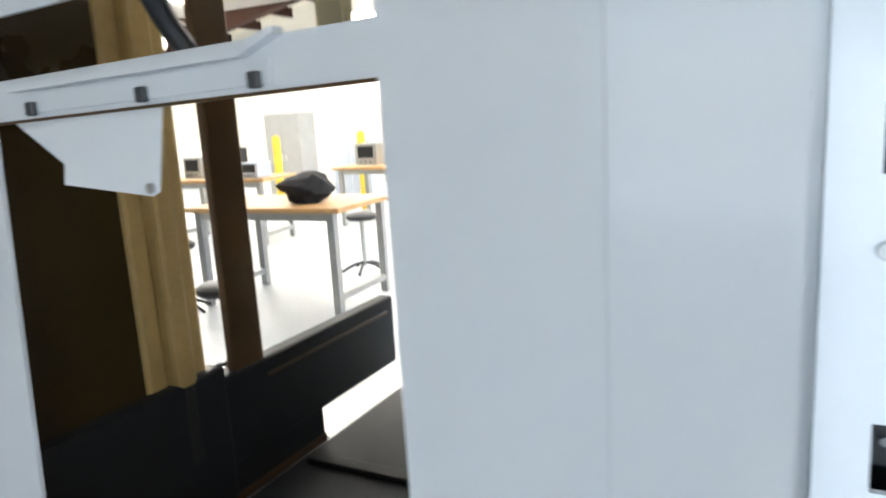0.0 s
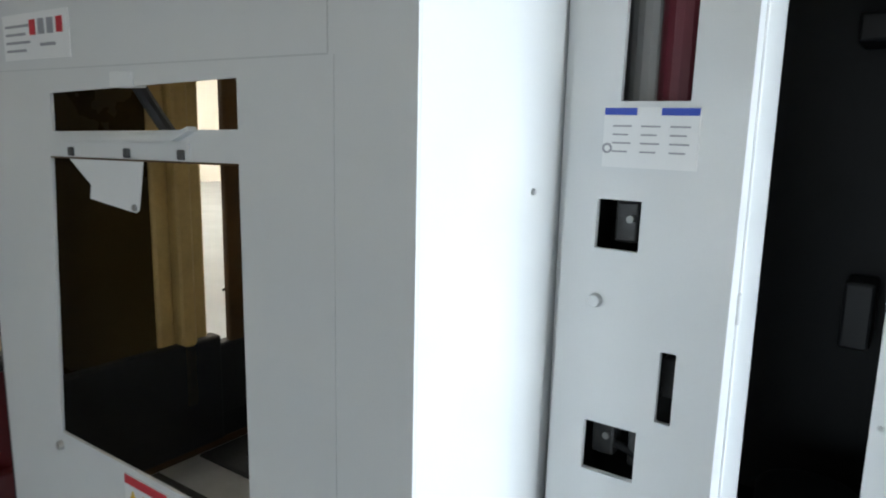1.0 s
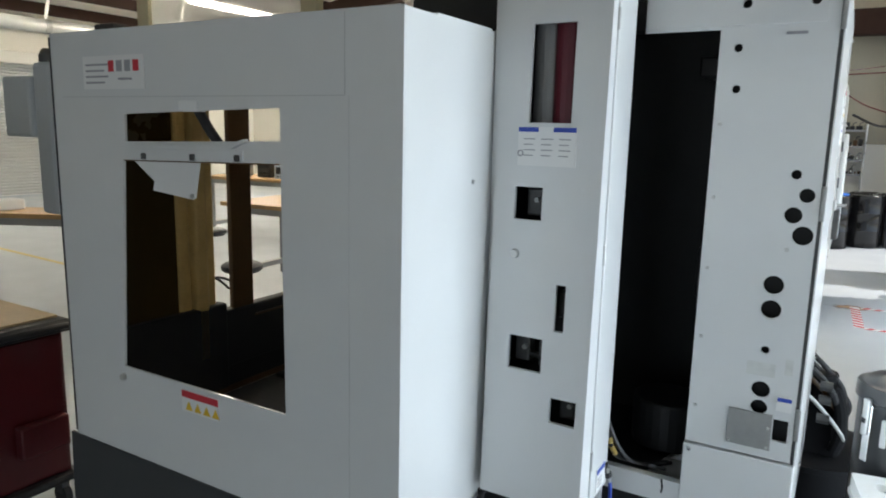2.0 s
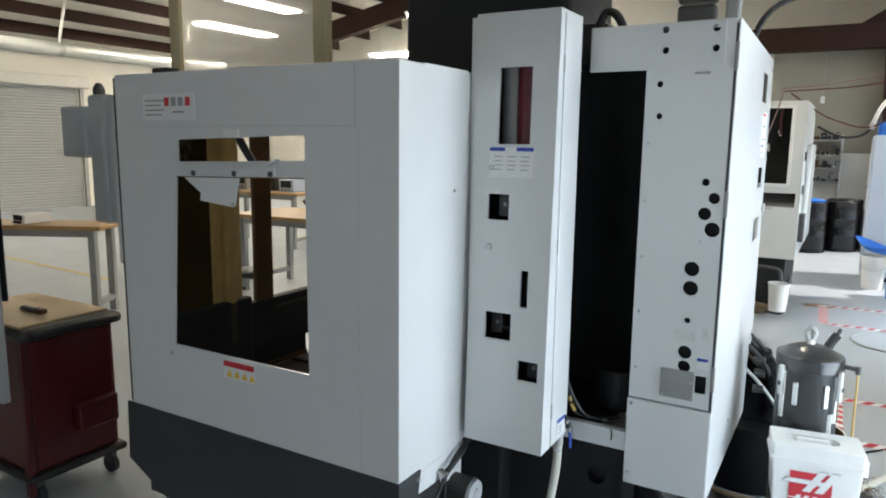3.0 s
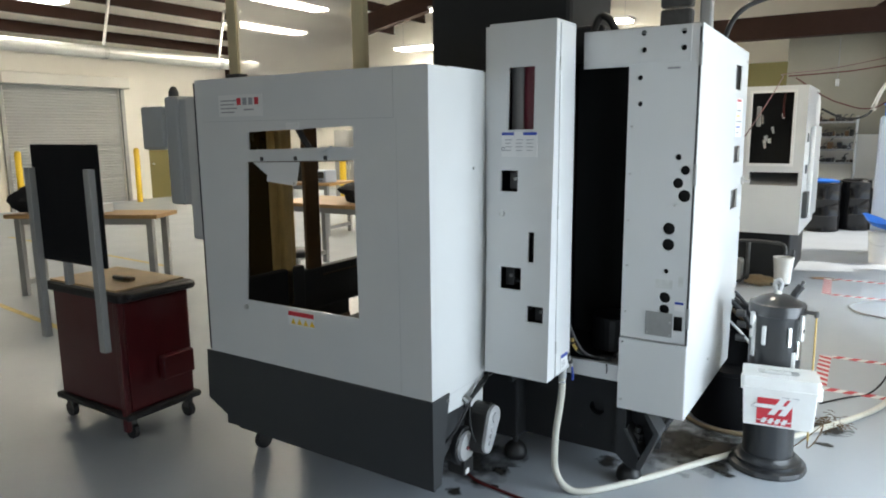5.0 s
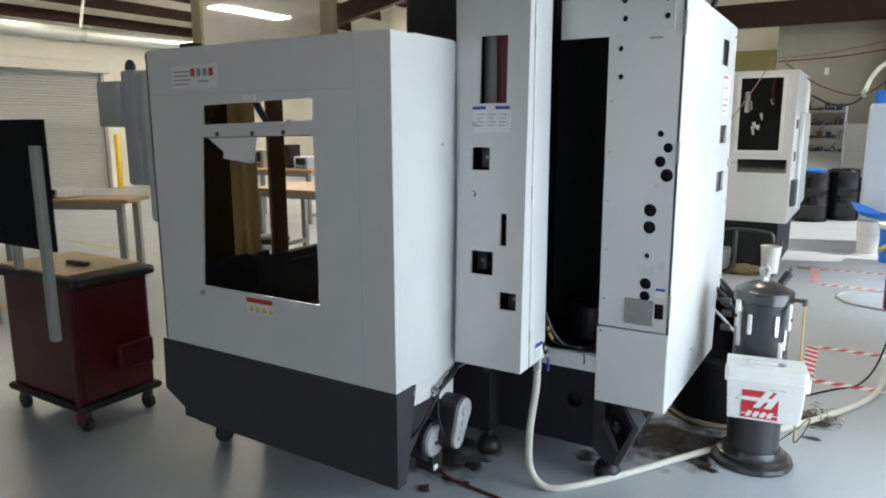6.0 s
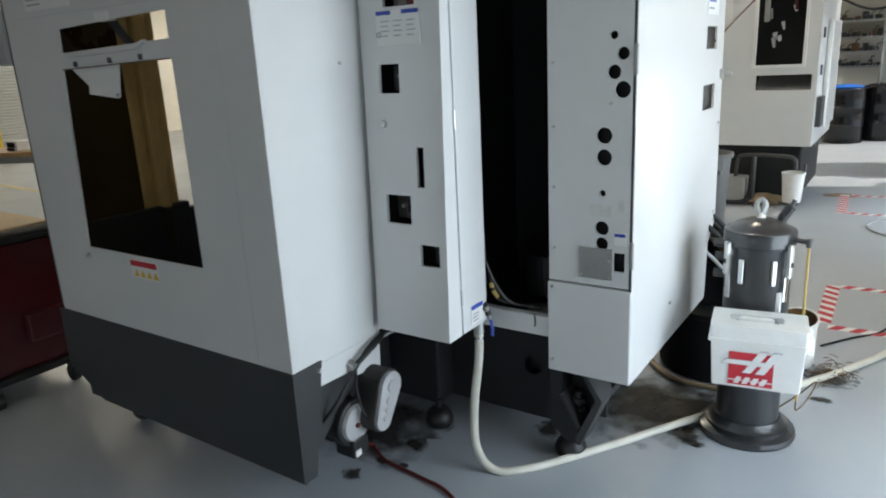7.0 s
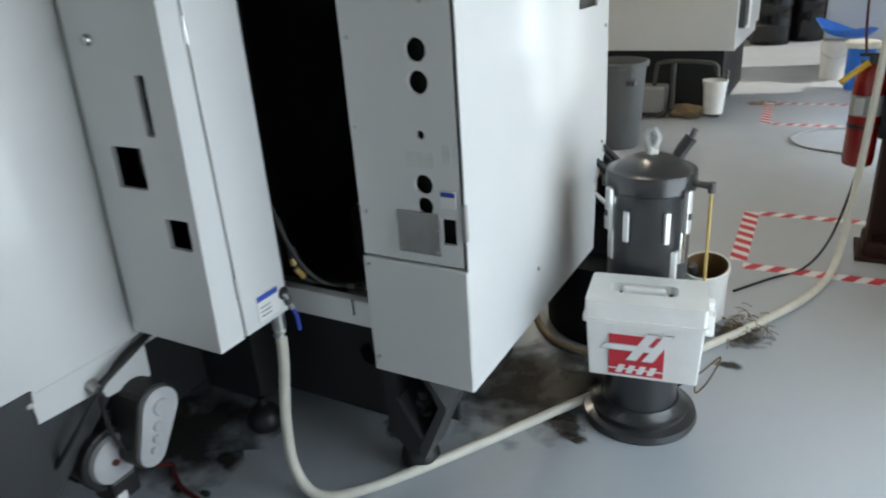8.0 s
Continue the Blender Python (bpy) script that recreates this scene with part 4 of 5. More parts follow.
    part("drop_tube", tube(((cx + 0.188, cy - 0.049, 0.855), (cx + 0.190, cy - 0.049, 0.65), (cx + 0.191, cy - 0.049, 0.45), (cx + 0.192, cy - 0.05, 0.30), (cx + 0.193, cy - 0.05, 0.20)), 0.005, 8), YELLOW_HOSE, c)
    c.scale = (1, 1, 1.03)
    part("loose_wire", tube(((cx + 0.193, cy - 0.05, 0.21), (cx + 0.196, cy - 0.05, 0.16), (cx + 0.23, cy - 0.02, 0.20), (cx + 0.255, cy + 0.02, 0.27), (cx + 0.20, cy - 0.02, 0.22), (cx + 0.13, cy + 0.02, 0.13), (cx + 0.11, cy + 0.06, 0.10)), 0.0032, 6), TAN_STAIN, c, "thin brown loose wire")


canister()


def white_box():
    t = thing("white_box", (1.07, 1.86, 0.3), "white lidded plastic box with red badge on its front", "plastic box")
    R = Matrix.Translation((1.0975, 1.8875, 0)) @ Matrix.Rotation(radians(9), 4, "Z") @ Matrix.Translation((-1.0975, -1.8875, 0))

    def put(name, bm, *rest):
        bmesh.ops.transform(bm, matrix=R, verts=bm.verts[:])
        return part(name, bm, *rest)
    b = bmesh.new()
    x0, x1, y0, y1, z0, z1 = 0.940, 1.255, 1.80, 1.975, 0.352, 0.555
    vs = []
    for z, g in ((z0, 0.0), (z1, 0.010)):
        vs.append([b.verts.new(v) for v in ((x0 - g, y0 - g, z), (x1 + g, y0 - g, z), (x1 + g, y1, z), (x0 - g, y1, z))])
    b.faces.new(vs[0][::-1])
    b.faces.new(vs[1])
    for k in range(4):
        b.faces.new((vs[0][k], vs[0][(k + 1) % 4], vs[1][(k + 1) % 4], vs[1][k]))
    bmesh.ops.bevel(b, geom=b.edges[:], offset=0.006, segments=2, affect="EDGES", profile=0.5)
    body = put("body", b, PVC, t)
    lid = put("lid", plate(rect(x0 - 0.014, x1 + 0.014, y0 - 0.014, y1 + 0.008, 0.012), [rect(x0 + 0.05, x1 - 0.07, y0 + 0.055, y1 - 0.05, 0.02)], 0.055, on_z(0.557)), PVC, t)
    put("recess", box(x0 + 0.04, x1 - 0.06, y0 + 0.045, y1 - 0.04, 0.562, 0.582), PVC, lid)
    put("grip", box(x0 + 0.085, x1 - 0.105, y0 + 0.075, y1 - 0.075, 0.588, 0.617, 0.008), PVC, lid)
    for x in (x0 + 0.075, x1 - 0.098):
        put("pivot", box(x, x + 0.014, y0 + 0.078, y1 - 0.078, 0.582, 0.600, 0.003), BLACK, lid)
    put("rim", plate(rect(x0 - 0.020, x1 + 0.020, y0 - 0.020, y1 + 0.01, 0.014), [], 0.014, on_z(0.543)), PVC, t)
    for y in (y0 + 0.04, y1 - 0.05):
        put("side_latch", box(x1 + 0.010, x1 + 0.035, y, y + 0.035, 0.50, 0.57, 0.006), PVC, t)
    # badge: red square with a white pale-edged emblem and a strip of bars
    yb = y0 - 0.0125
    def on_front(lift):
        return lambda u, v, w: (1.079 + (u - 1.063) * 1.22, yb - lift + 0.010 * (0.545 - v) / 0.23 + w, 0.436 + (v - 0.435) * 1.10)

    bd = put("badge", plate(rect(0.998, 1.128, 0.372, 0.498), [], 0.002, on_front(0.0)), SIGN_RED, t, "red square badge with white slanted emblem")
    strokes = ([(1.040, 0.422), (1.064, 0.422), (1.112, 0.508), (1.086, 0.508)], [(1.078, 0.422), (1.103, 0.422), (1.148, 0.508), (1.124, 0.508)], [(0.976, 0.452), (0.990, 0.468), (1.105, 0.468), (1.095, 0.452)])
    for loop in strokes:
        mu, mv = sum(p[0] for p in loop) / 4, sum(p[1] for p in loop) / 4
        rim = [(u + math.copysign(0.0022, u - mu), v + math.copysign(0.0022, v - mv)) for u, v in loop]
        put("emblem_outline", plate(rim, [], 0.0016, on_front(0.0012)), INK, bd)
        put("emblem_stroke", plate(loop, [], 0.0016, on_front(0.0020)), PAPER, bd)
    for k in range(4):
        u = 1.014 + k * 0.025
        put("emblem_bar", plate([(u, 0.378), (u + 0.015, 0.378), (u + 0.025, 0.404), (u + 0.010, 0.404)], [], 0.0016, on_front(0.0014)), PAPER, bd)
    put("emblem_line", plate([(0.998, 0.389), (1.128, 0.389), (1.128, 0.393), (0.998, 0.393)], [], 0.0014, on_front(0.0013)), PAPER, bd)
    # hook that holds the box against the canister
    put("hanger", box(1.03, 1.08, 1.970, 1.992, 0.40, 0.58, 0.004), DULL, t)


white_box()

# small bucket with dried coolant behind the box
bk = thing("small_bucket", (1.185, 2.90, 0), "white plastic bucket crusted brown inside", "bucket")
prof_out = ((0.085, 0.0), (0.105, 0.26), (0.112, 0.262), (0.112, 0.285))
prof_in = ((0.104, 0.285), (0.098, 0.26), (0.080, 0.03))
part("shell", lathe(prof_out + prof_in, (1.185, 2.90, 0), 32), PVC, bk, smooth=True)
part("crust", lathe(((0.001, 0.10), (0.085, 0.10), (0.1035, 0.283), (0.0995, 0.283), (0.082, 0.11), (0.002, 0.11)), (1.185, 2.90, 0), 32), TAN_STAIN, bk, "dried brown coolant crust", smooth=True)
part("pump_stub", cyl((1.15, 2.90, 0.13), (1.135, 2.85, 0.31), 0.022, seg=12), OLD_STEEL, bk)
bk.rotation_euler = (radians(15), 0, radians(-8))
bk.location = (1.140, 2.93, 0.020)
bk.scale = (0.88, 0.88, 0.96)


def hose(name, pts, r, material, label, category="hose", seg=10):
    o = thing(name, pts[0], label, category)
    part("run", tube(pts, r, seg), material, o, smooth=True)
    return o


ch = hose("coolant_hose", ((0.175, 1.296, 0.645), (0.172, 1.294, 0.50), (0.15, 1.28, 0.28), (0.16, 1.27, 0.10), (0.24, 1.27, 0.02), (0.36, 1.35, 0.019), (0.55, 1.62, 0.019), (0.80, 2.02, 0.019), (1.02, 2.36, 0.019), (1.20, 2.66, 0.019), (1.32, 2.85, 0.019), (1.49, 3.16, 0.019), (1.59, 3.43, 0.019), (1.635, 3.62, 0.06), (1.66, 3.70, 0.28), (1.68, 3.74, 0.7), (1.695, 3.79, 1.3), (1.71, 3.81, 2.2), (1.715, 3.82, 3.0)), 0.0175, HOSE, "cream hose running over the floor to the post")
part("ferrule", cyl((0.175, 1.296, 0.60), (0.175, 1.296, 0.66), 0.021, seg=14), STEEL, ch, "steel hose ferrule")
part("clamp", cyl((0.174, 1.295, 0.575), (0.174, 1.295, 0.588), 0.0215, seg=14), CHROME, ch, "bright hose clamp")
hose("red_air_hose", ((-0.30, 1.02, 0.20), (-0.33, 1.12, 0.06), (-0.33, 1.18, 0.010), (-0.28, 1.15, 0.010), (-0.19, 1.11, 0.010), (0.0, 1.085, 0.010), (0.137, 1.06, 0.010), (0.3, 0.95, 0.010), (0.5, 0.7, 0.010)), 0.008, RED_HOSE, "dark red rubber hose on the floor")
hose("grey_cable", ((1.22, 3.22, 0.008), (1.36, 3.42, 0.008), (1.50, 3.60, 0.010), (1.60, 3.72, 0.15), (1.67, 3.80, 0.5), (1.70, 3.83, 0.9), (1.71, 3.84, 1.6)), 0.006, CABLE, "dark cable curving over the floor to the post", "cable")
hose("sump_hose", ((0.44, 2.76, 0.34), (0.425, 2.72, 0.16), (0.44, 2.64, 0.03), (0.525, 2.52, 0.016), (0.63, 2.44, 0.016), (0.76, 2.415, 0.016), (0.95, 2.45, 0.016), (1.10, 2.60, 0.016)), 0.015, SUMP_HOSE, "brownish hose looping round the black sump")
hose("ground_cable", ((1.80, 6.72, 0.01), (1.50, 6.66, 0.01), (1.30, 6.42, 0.01), (1.27, 6.20, 0.01), (1.40, 5.98, 0.01), (1.75, 5.85, 0.01)), 0.009, DULL, "grey cable loop lying on the floor", "cable")


def tape(x0, y0, x1, y1, width):
    o = thing("marking_tape", ((x0 + x1) / 2, (y0 + y1) / 2, 0), "red and white striped floor marking tape", "floor tape", "floor marking tapes")
    d = Vector((x1 - x0, y1 - y0, 0))
    n = int(d.length / 0.055)
    d.normalize()
    s = Vector((-d.y, d.x, 0)) * width / 2
    a = Vector((x0, y0, 0))
    part("backing", plate([tuple((a + s)[:2]), tuple((a - s)[:2]), tuple((a + d * n * 0.055 - s)[:2]), tuple((a + d * n * 0.055 + s)[:2])], [], 0.0015, on_z(0.001)), PAPER, o)
    for k in range(0, n - 1, 2):
        p0, p1 = a + d * (k * 0.055), a + d * ((k + 1) * 0.055)
        sh = d * 0.045
        part("stripe", plate([tuple((p0 + s + sh)[:2]), tuple((p0 - s)[:2]), tuple((p1 - s)[:2]), tuple((p1 + s + sh)[:2])], [], 0.001, on_z(0.0025)), SIGN_RED, o)


tape(1.191, 3.61, 1.176, 4.39, 0.085)
tape(1.221, 4.37, 2.3, 4.40, 0.07)
tape(1.221, 3.55, 2.3, 3.58, 0.075)
tape(1.020, 6.78, 0.980, 7.72, 0.09)
tape(1.045, 7.70, 2.3, 7.72, 0.07)
tape(1.065, 6.78, 2.3, 6.78, 0.07)


def floor_line(x0, y0, x1, y1):
    o = thing("floor_line", ((x0 + x1) / 2, (y0 + y1) / 2, 0), "worn yellow line painted on the floor", "floor marking", "painted floor lines")
    d = Vector((x1 - x0, y1 - y0)).normalized() * 0.035
    part("stripe", plate([(x0 - d.y, y0 + d.x), (x0 + d.y, y0 - d.x), (x1 + d.y, y1 - d.x), (x1 - d.y, y1 + d.x)], [], 0.001, on_z(0.0012)), WORN_YELLOW, o)


floor_line(-9.0, 2.02, -4.2, 1.50)
floor_line(-12.0, 4.45, -7.0, 4.12)


def patch(name, cx, cy, rx, ry, material, label, seed, z=0.0012):
    rnd = random.Random(seed)
    ph = [rnd.uniform(0, 6.28) for _ in range(4)]
    loop = []
    for k in range(40):
        a = 2 * math.pi * k / 40
        f = 1 + 0.22 * math.sin(2 * a + ph[0]) + 0.15 * math.sin(3 * a + ph[1]) + 0.10 * math.sin(7 * a + ph[2]) + 0.06 * math.sin(11 * a + ph[3])
        loop.append((cx + rx * f * math.cos(a), cy + ry * f * math.sin(a)))
    o = tagged(part(name, plate(loop, [], 0.0008, on_z(z)), material), label, "stain", "floor stains", "stuff")
    return o


patch("oil_stain", 0.60, 2.08, 0.26, 0.50, SMEAR, "dark oily grime on the floor under the cabinet", 3)
patch("oil_stain", 0.72, 2.20, 0.24, 0.34, SMEAR, "dark oily grime on the floor beside the canister", 4, 0.0022)
patch("oil_stain", -0.45, 1.35, 0.5, 0.30, SMEAR, "dark oily grime on the floor under the machine", 5)
for k, (x, y, r) in enumerate(((-0.278, 0.97, 0.06), (-0.23, 1.11, 0.035), (-0.173, 1.29, 0.06), (-0.12, 1.13, 0.025), (0.83, 1.93, 0.09), (0.78, 1.98, 0.05), (0.88, 1.88, 0.05), (1.30, 2.82, 0.16), (1.30, 2.55, 0.06), (0.30, 1.70, 0.10))):
    patch("oil_stain", x, y, r, r * 0.8, SPOT, "small dark oil stain on the floor", 10 + k, 0.0030)
patch("orange_spill", 0.95, 7.7, 0.30, 0.16, RUSTY, "orange rusty spill on the floor", 31)


# ---- steel post with extinguisher ----
st = thing("steel_post", (1.86, 3.95, 0), "dark brown steel building post with pipes", "post")
b = box(1.76, 1.78, 3.85, 4.05, 0, 6.0)
box(1.94, 1.96, 3.85, 4.05, 0, 6.0, bm=b)
box(1.78, 1.94, 3.94, 3.96, 0, 6.0, bm=b)
part("shaft", b, BEAM, st)
part("base_plate", box(1.72, 2.0, 3.80, 4.10, 0, 0.02, 0.003), BEAM, st)
part("base_grout", box(1.745, 1.975, 3.825, 4.075, 0.02, 0.10, 0.02), BEAM, st)
part("pipe", cyl((1.735, 3.84, 0.9), (1.735, 3.84, 6.0), 0.014, seg=10), DULL, st)

fe = thing("fire_extinguisher", (1.66, 3.98, 0.46), "red fire extinguisher hung on the post", "fire extinguisher")
part("cylinder", lathe(((0.055, 0.455), (0.068, 0.465), (0.072, 0.49), (0.072, 0.87), (0.062, 0.92), (0.036, 0.95), (0.024, 0.96)), (1.665, 3.98, 0), 32), BRIGHT_RED, fe, smooth=True)
lab = part("label", lathe(((0.0722, 0.715), (0.0732, 0.715), (0.0732, 0.815), (0.0722, 0.815)), (1.665, 3.98, 0), 32), LEG, fe, "pale grey instruction band")
part("label_panel", box(1.612, 1.652, 3.895, 3.915, 0.725, 0.805, 0.002), PAPER, lab)
part("strap", lathe(((0.0722, 0.655), (0.0742, 0.655), (0.0742, 0.672), (0.0722, 0.672)), (1.665, 3.98, 0), 32), BLACK, fe, "black holding strap")
part("valve", cyl((1.665, 3.98, 0.955), (1.665, 3.98, 1.0), 0.02, seg=14), OLD_STEEL, fe)
part("lever", box(1.60, 1.70, 3.97, 3.99, 0.995, 1.01, 0.003), BLACK, fe)
part("carry_handle", box(1.61, 1.70, 3.965, 3.995, 0.965, 0.975, 0.003), BLACK, fe)
part("horn", tube(((1.645, 3.95, 0.97), (1.59, 3.93, 0.925), (1.535, 3.92, 0.875)), 0.014), YELLOW, fe)
part("bracket", box(1.735, 1.765, 3.95, 4.01, 0.60, 0.90, 0.003), OLD_STEEL, fe)


# ---- tool cart ----
def cart():
    c = thing("tool_cart", (-2.45, 0.72, 0), "dark red rolling tool cart with plywood top and black rack", "tool cart")
    M = Matrix.Translation((-2.61, 0.70, 0))

    def put(name, b, material, parent, label="", smooth=False):
        bmesh.ops.transform(b, matrix=M, verts=b.verts[:])
        return part(name, b, material, parent, label, smooth)
    put("body", box(-0.36, 0.36, -0.235, 0.235, 0.17, 0.86, 0.012), RED, c)
    put("end_panel", box(0.36, 0.368, -0.215, 0.215, 0.19, 0.845, 0.003), RED, c)
    put("base_bumper", box(-0.40, 0.40, -0.265, 0.265, 0.13, 0.175, 0.02), BLACK, c)
    put("corner_post", box(0.33, 0.375, -0.262, -0.23, 0.06, 0.86, 0.006), RED, c)
    put("top_tray", box(-0.41, 0.41, -0.27, 0.27, 0.855, 0.915, 0.025), BLACK, c)
    put("work_top", box(-0.38, 0.33, -0.235, 0.235, 0.91, 0.926, 0.004), PLYWOOD, c, "plywood work top")
    for y in (-0.2, 0.2):
        for x in (-0.33, 0.33):
            f = put("caster", box(x - 0.025, x + 0.025, y - 0.02, y + 0.02, 0.06, 0.14, 0.004), OLD_STEEL, c)
            put("wheel", cyl((x, y - 0.018, 0.05), (x, y + 0.018, 0.05), 0.05, seg=20, bevel=0.005), BLACK, f)
    put("side_box", box(0.376, 0.43, -0.02, 0.20, 0.33, 0.48, 0.01), RED, c)
    rk = put("rack_panel", box(-0.27, 0.41, -0.325, -0.305, 1.08, 1.775, 0.004), RACK, c, "black rack panel standing over the top")
    for x in (-0.26, 0.365):
        put("upright", box(x - 0.028, x + 0.028, -0.365, -0.325, 0.59, 1.64, 0.004), LEG, rk, "grey steel upright")
    put("rack_foot", box(-0.10, -0.06, -0.29, -0.25, 0.926, 1.08, 0.003), LEG, rk)
    put("push_handle", tube(((0.40, -0.2, 0.88), (0.44, -0.2, 0.90), (0.45, 0, 0.905), (0.44, 0.2, 0.90), (0.40, 0.2, 0.88)), 0.016), BLACK, c)


cart()
tl = thing("hand_tool", (-2.50, 0.62, 0.926), "small dark hand tool lying on the cart top", "tool")
part("shank", box(-2.62, -2.48, 0.66, 0.69, 0.927, 0.949, 0.006), OLD_STEEL, tl)
part("grip", box(-2.50, -2.42, 0.655, 0.695, 0.927, 0.955, 0.01), BROWN, tl)


# ---- workbenches ----
def bench(name_label, x0, x1, y0, y1, rz=0.0, h=0.95):
    cx, cy = (x0 + x1) / 2, (y0 + y1) / 2
    t = thing("workbench", (cx, cy, 0), name_label, "workbench", "workbenches")
    M = Matrix.Translation((cx, cy, 0)) @ Matrix.Rotation(radians(rz), 4, "Z") @ Matrix.Translation((-cx, -cy, 0))

    def put(name, b, material):
        bmesh.ops.transform(b, matrix=M, verts=b.verts[:])
        return part(name, b, material, t)
    put("top", box(x0, x1, y0, y1, h - 0.045, h, 0.005), WOOD)
    for x in (x0 + 0.12, x1 - 0.12):
        for y in (y0 + 0.08, y1 - 0.08):
            put("leg", box(x - 0.035, x + 0.035, y - 0.035, y + 0.035, 0, h - 0.045, 0.005), LEG)
    for x in (x0 + 0.12, x1 - 0.12):
        put("foot_rail", box(x - 0.03, x + 0.03, y0 + 0.08, y1 - 0.08, 0.12, 0.18, 0.004), LEG)
    put("apron", box(x0 + 0.1, x1 - 0.1, y0 + 0.06, y0 + 0.10, h - 0.12, h - 0.045, 0.003), LEG)
    return t


bench("maple-topped workbench with grey steel legs", -7.13, -5.33, 2.43, 2.93, 28)
bench("maple-topped workbench with grey steel legs and a black bag", -5.3, -3.6, 4.6, 5.6, 3)
bench("maple-topped workbench with grey steel legs", -8.6, -6.8, 7.2, 8.1, 8)
bench("maple-topped workbench with grey steel legs", -6.8, -5.0, 9.0, 9.9, 0)


def lump(name, cx, cy, z, rx, ry, h, material, label, category, seed):
    rnd = random.Random(seed)
    b = bmesh.new()
    bmesh.ops.create_icosphere(b, subdivisions=3, radius=1)
    off = rnd.uniform(0, 50)
    for v in b.verts:
        k = 1 + 0.35 * (noise.noise(v.co * 1.7 + Vector((off, 0, 0)))) + 0.12 * noise.noise(v.co * 5 + Vector((0, off, 0)))
        v.co = Vector((cx + rx * v.co.x * k, cy + ry * v.co.y * k, z + max(0.0, h * 0.5 + h * 0.55 * v.co.z * k)))
    o = part(name, b, material, smooth=True)
    return tagged(o, label, category)


lump("black_bag", -4.15, 5.0, 0.951, 0.26, 0.20, 0.26, CLOTH, "crumpled black bag lying on the workbench", "bag", 5)
lump("black_bag", -6.82, 2.32, 0.951, 0.22, 0.2, 0.3, CLOTH, "crumpled black bag lying on the workbench", "bag", 8)


# ---- second machine further back ----
def second_machine():
    y = 6.92
    m = thing("machining_center", (0.1, 7.6, 0), "white and grey machining center standing further back", "machine tool")
    front = part("front_panel", plate(rect(-0.9, 0.655, 0.62, 2.30), [rect(0.115, 0.545, 1.43, 2.225), rect(0.13, 0.64, 1.18, 1.33)], 0.03, on_y(y)), WHITE, m)
    part("window_frame", plate(rect(0.085, 0.575, 1.40, 2.25, 0.01), [rect(0.115, 0.545, 1.43, 2.225, 0.01)], 0.02, on_y(y - 0.018)), PAPER, front)
    # Near-black backing; with interior_floor it colours in the shade inside the window.
    part("window_shade_sheet", box(-0.6, 0.63, y + 0.5, y + 0.52, 0.9, 2.25), CAVITY, m)
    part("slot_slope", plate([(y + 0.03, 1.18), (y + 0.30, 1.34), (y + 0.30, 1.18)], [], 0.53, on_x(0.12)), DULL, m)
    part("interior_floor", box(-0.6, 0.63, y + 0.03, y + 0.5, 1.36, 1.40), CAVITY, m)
    for k, (x, z, r) in enumerate(((0.20, 1.98, 0.022), (0.25, 1.75, 0.030), (0.29, 1.72, 0.028), (0.24, 1.70, 0.025), (0.32, 1.85, 0.02), (0.42, 2.0, 0.022))):
        part("tool_fitting", cyl((x, y + 0.16, z), (x + 0.01, y + 0.18, z - 0.10 + 0.02 * (k % 3)), r, r * 0.7, 12), CHROME, m)
    part("inner_tube", tube(((0.44, y + 0.12, 2.22), (0.43, y + 0.12, 2.10), (0.44, y + 0.12, 1.95)), 0.012), RED_HOSE, m)
    part("inner_box", box(0.15, 0.20, y + 0.1, y + 0.14, 1.85, 2.08, 0.01), LEG, m)
    sd = part("side_panel", plate([(y, 0.62), (8.6, 0.62), (8.6, 2.15), (8.3, 2.30), (y, 2.30)], [], 0.03, lambda u, v, w: (0.655 + w, u, v)), WHITE, m)
    part("side_cover", box(0.685, 0.74, 7.5, 8.3, 0.75, 1.85, 0.02), WHITE, sd)
    for z in (1.72, 1.36):
        part("side_catch", box(0.684, 0.70, 7.15, 7.22, z - 0.05, z + 0.05, 0.005), OLD_STEEL, sd)
    part("side_unit", box(0.684, 0.74, 7.05, 7.28, 0.80, 1.10, 0.01), OLD_STEEL, sd)
    part("top_panel", box(-0.9, 0.655, y + 0.03, 8.5, 2.27, 2.30), WHITE, m)
    part("notice", box(-0.32, -0.13, y - 0.003, y + 0.001, 1.85, 2.15), PAPER, front)
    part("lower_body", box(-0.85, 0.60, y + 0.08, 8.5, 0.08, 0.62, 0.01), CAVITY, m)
    part("pipe_frame", tube(((0.0, y - 0.05, 0.10), (0.02, y - 0.06, 0.45), (0.1, y - 0.08, 0.53), (0.45, y - 0.08, 0.53), (0.56, y - 0.08, 0.50), (0.58, y - 0.08, 0.40)), 0.020), OLD_STEEL, m)
    part("down_pipe", cyl((0.18, y - 0.06, 0.02), (0.18, y - 0.06, 0.53), 0.025, seg=12), OLD_STEEL, m)
    part("coolant_tank", box(-0.30, 0.12, y - 0.10, y + 0.3, 0.02, 0.30, 0.03), LEG, m)
    part("tank_hose", tube(((-0.28, y - 0.12, 0.06), (0.0, y - 0.16, 0.04), (0.14, y - 0.10, 0.08), (0.16, y - 0.06, 0.3)), 0.018), CABLE, m)
    part("foot_frame", tube(((0.45, y - 0.15, 0.06), (0.62, y - 0.14, 0.06), (0.66, y - 0.10, 0.25), (0.66, y - 0.05, 0.45)), 0.014), OLD_STEEL, m)


second_machine()
bk = thing("white_bucket", (0.57, 6.78, 0.08), "white plastic bucket catching drips beside the machine", "bucket")
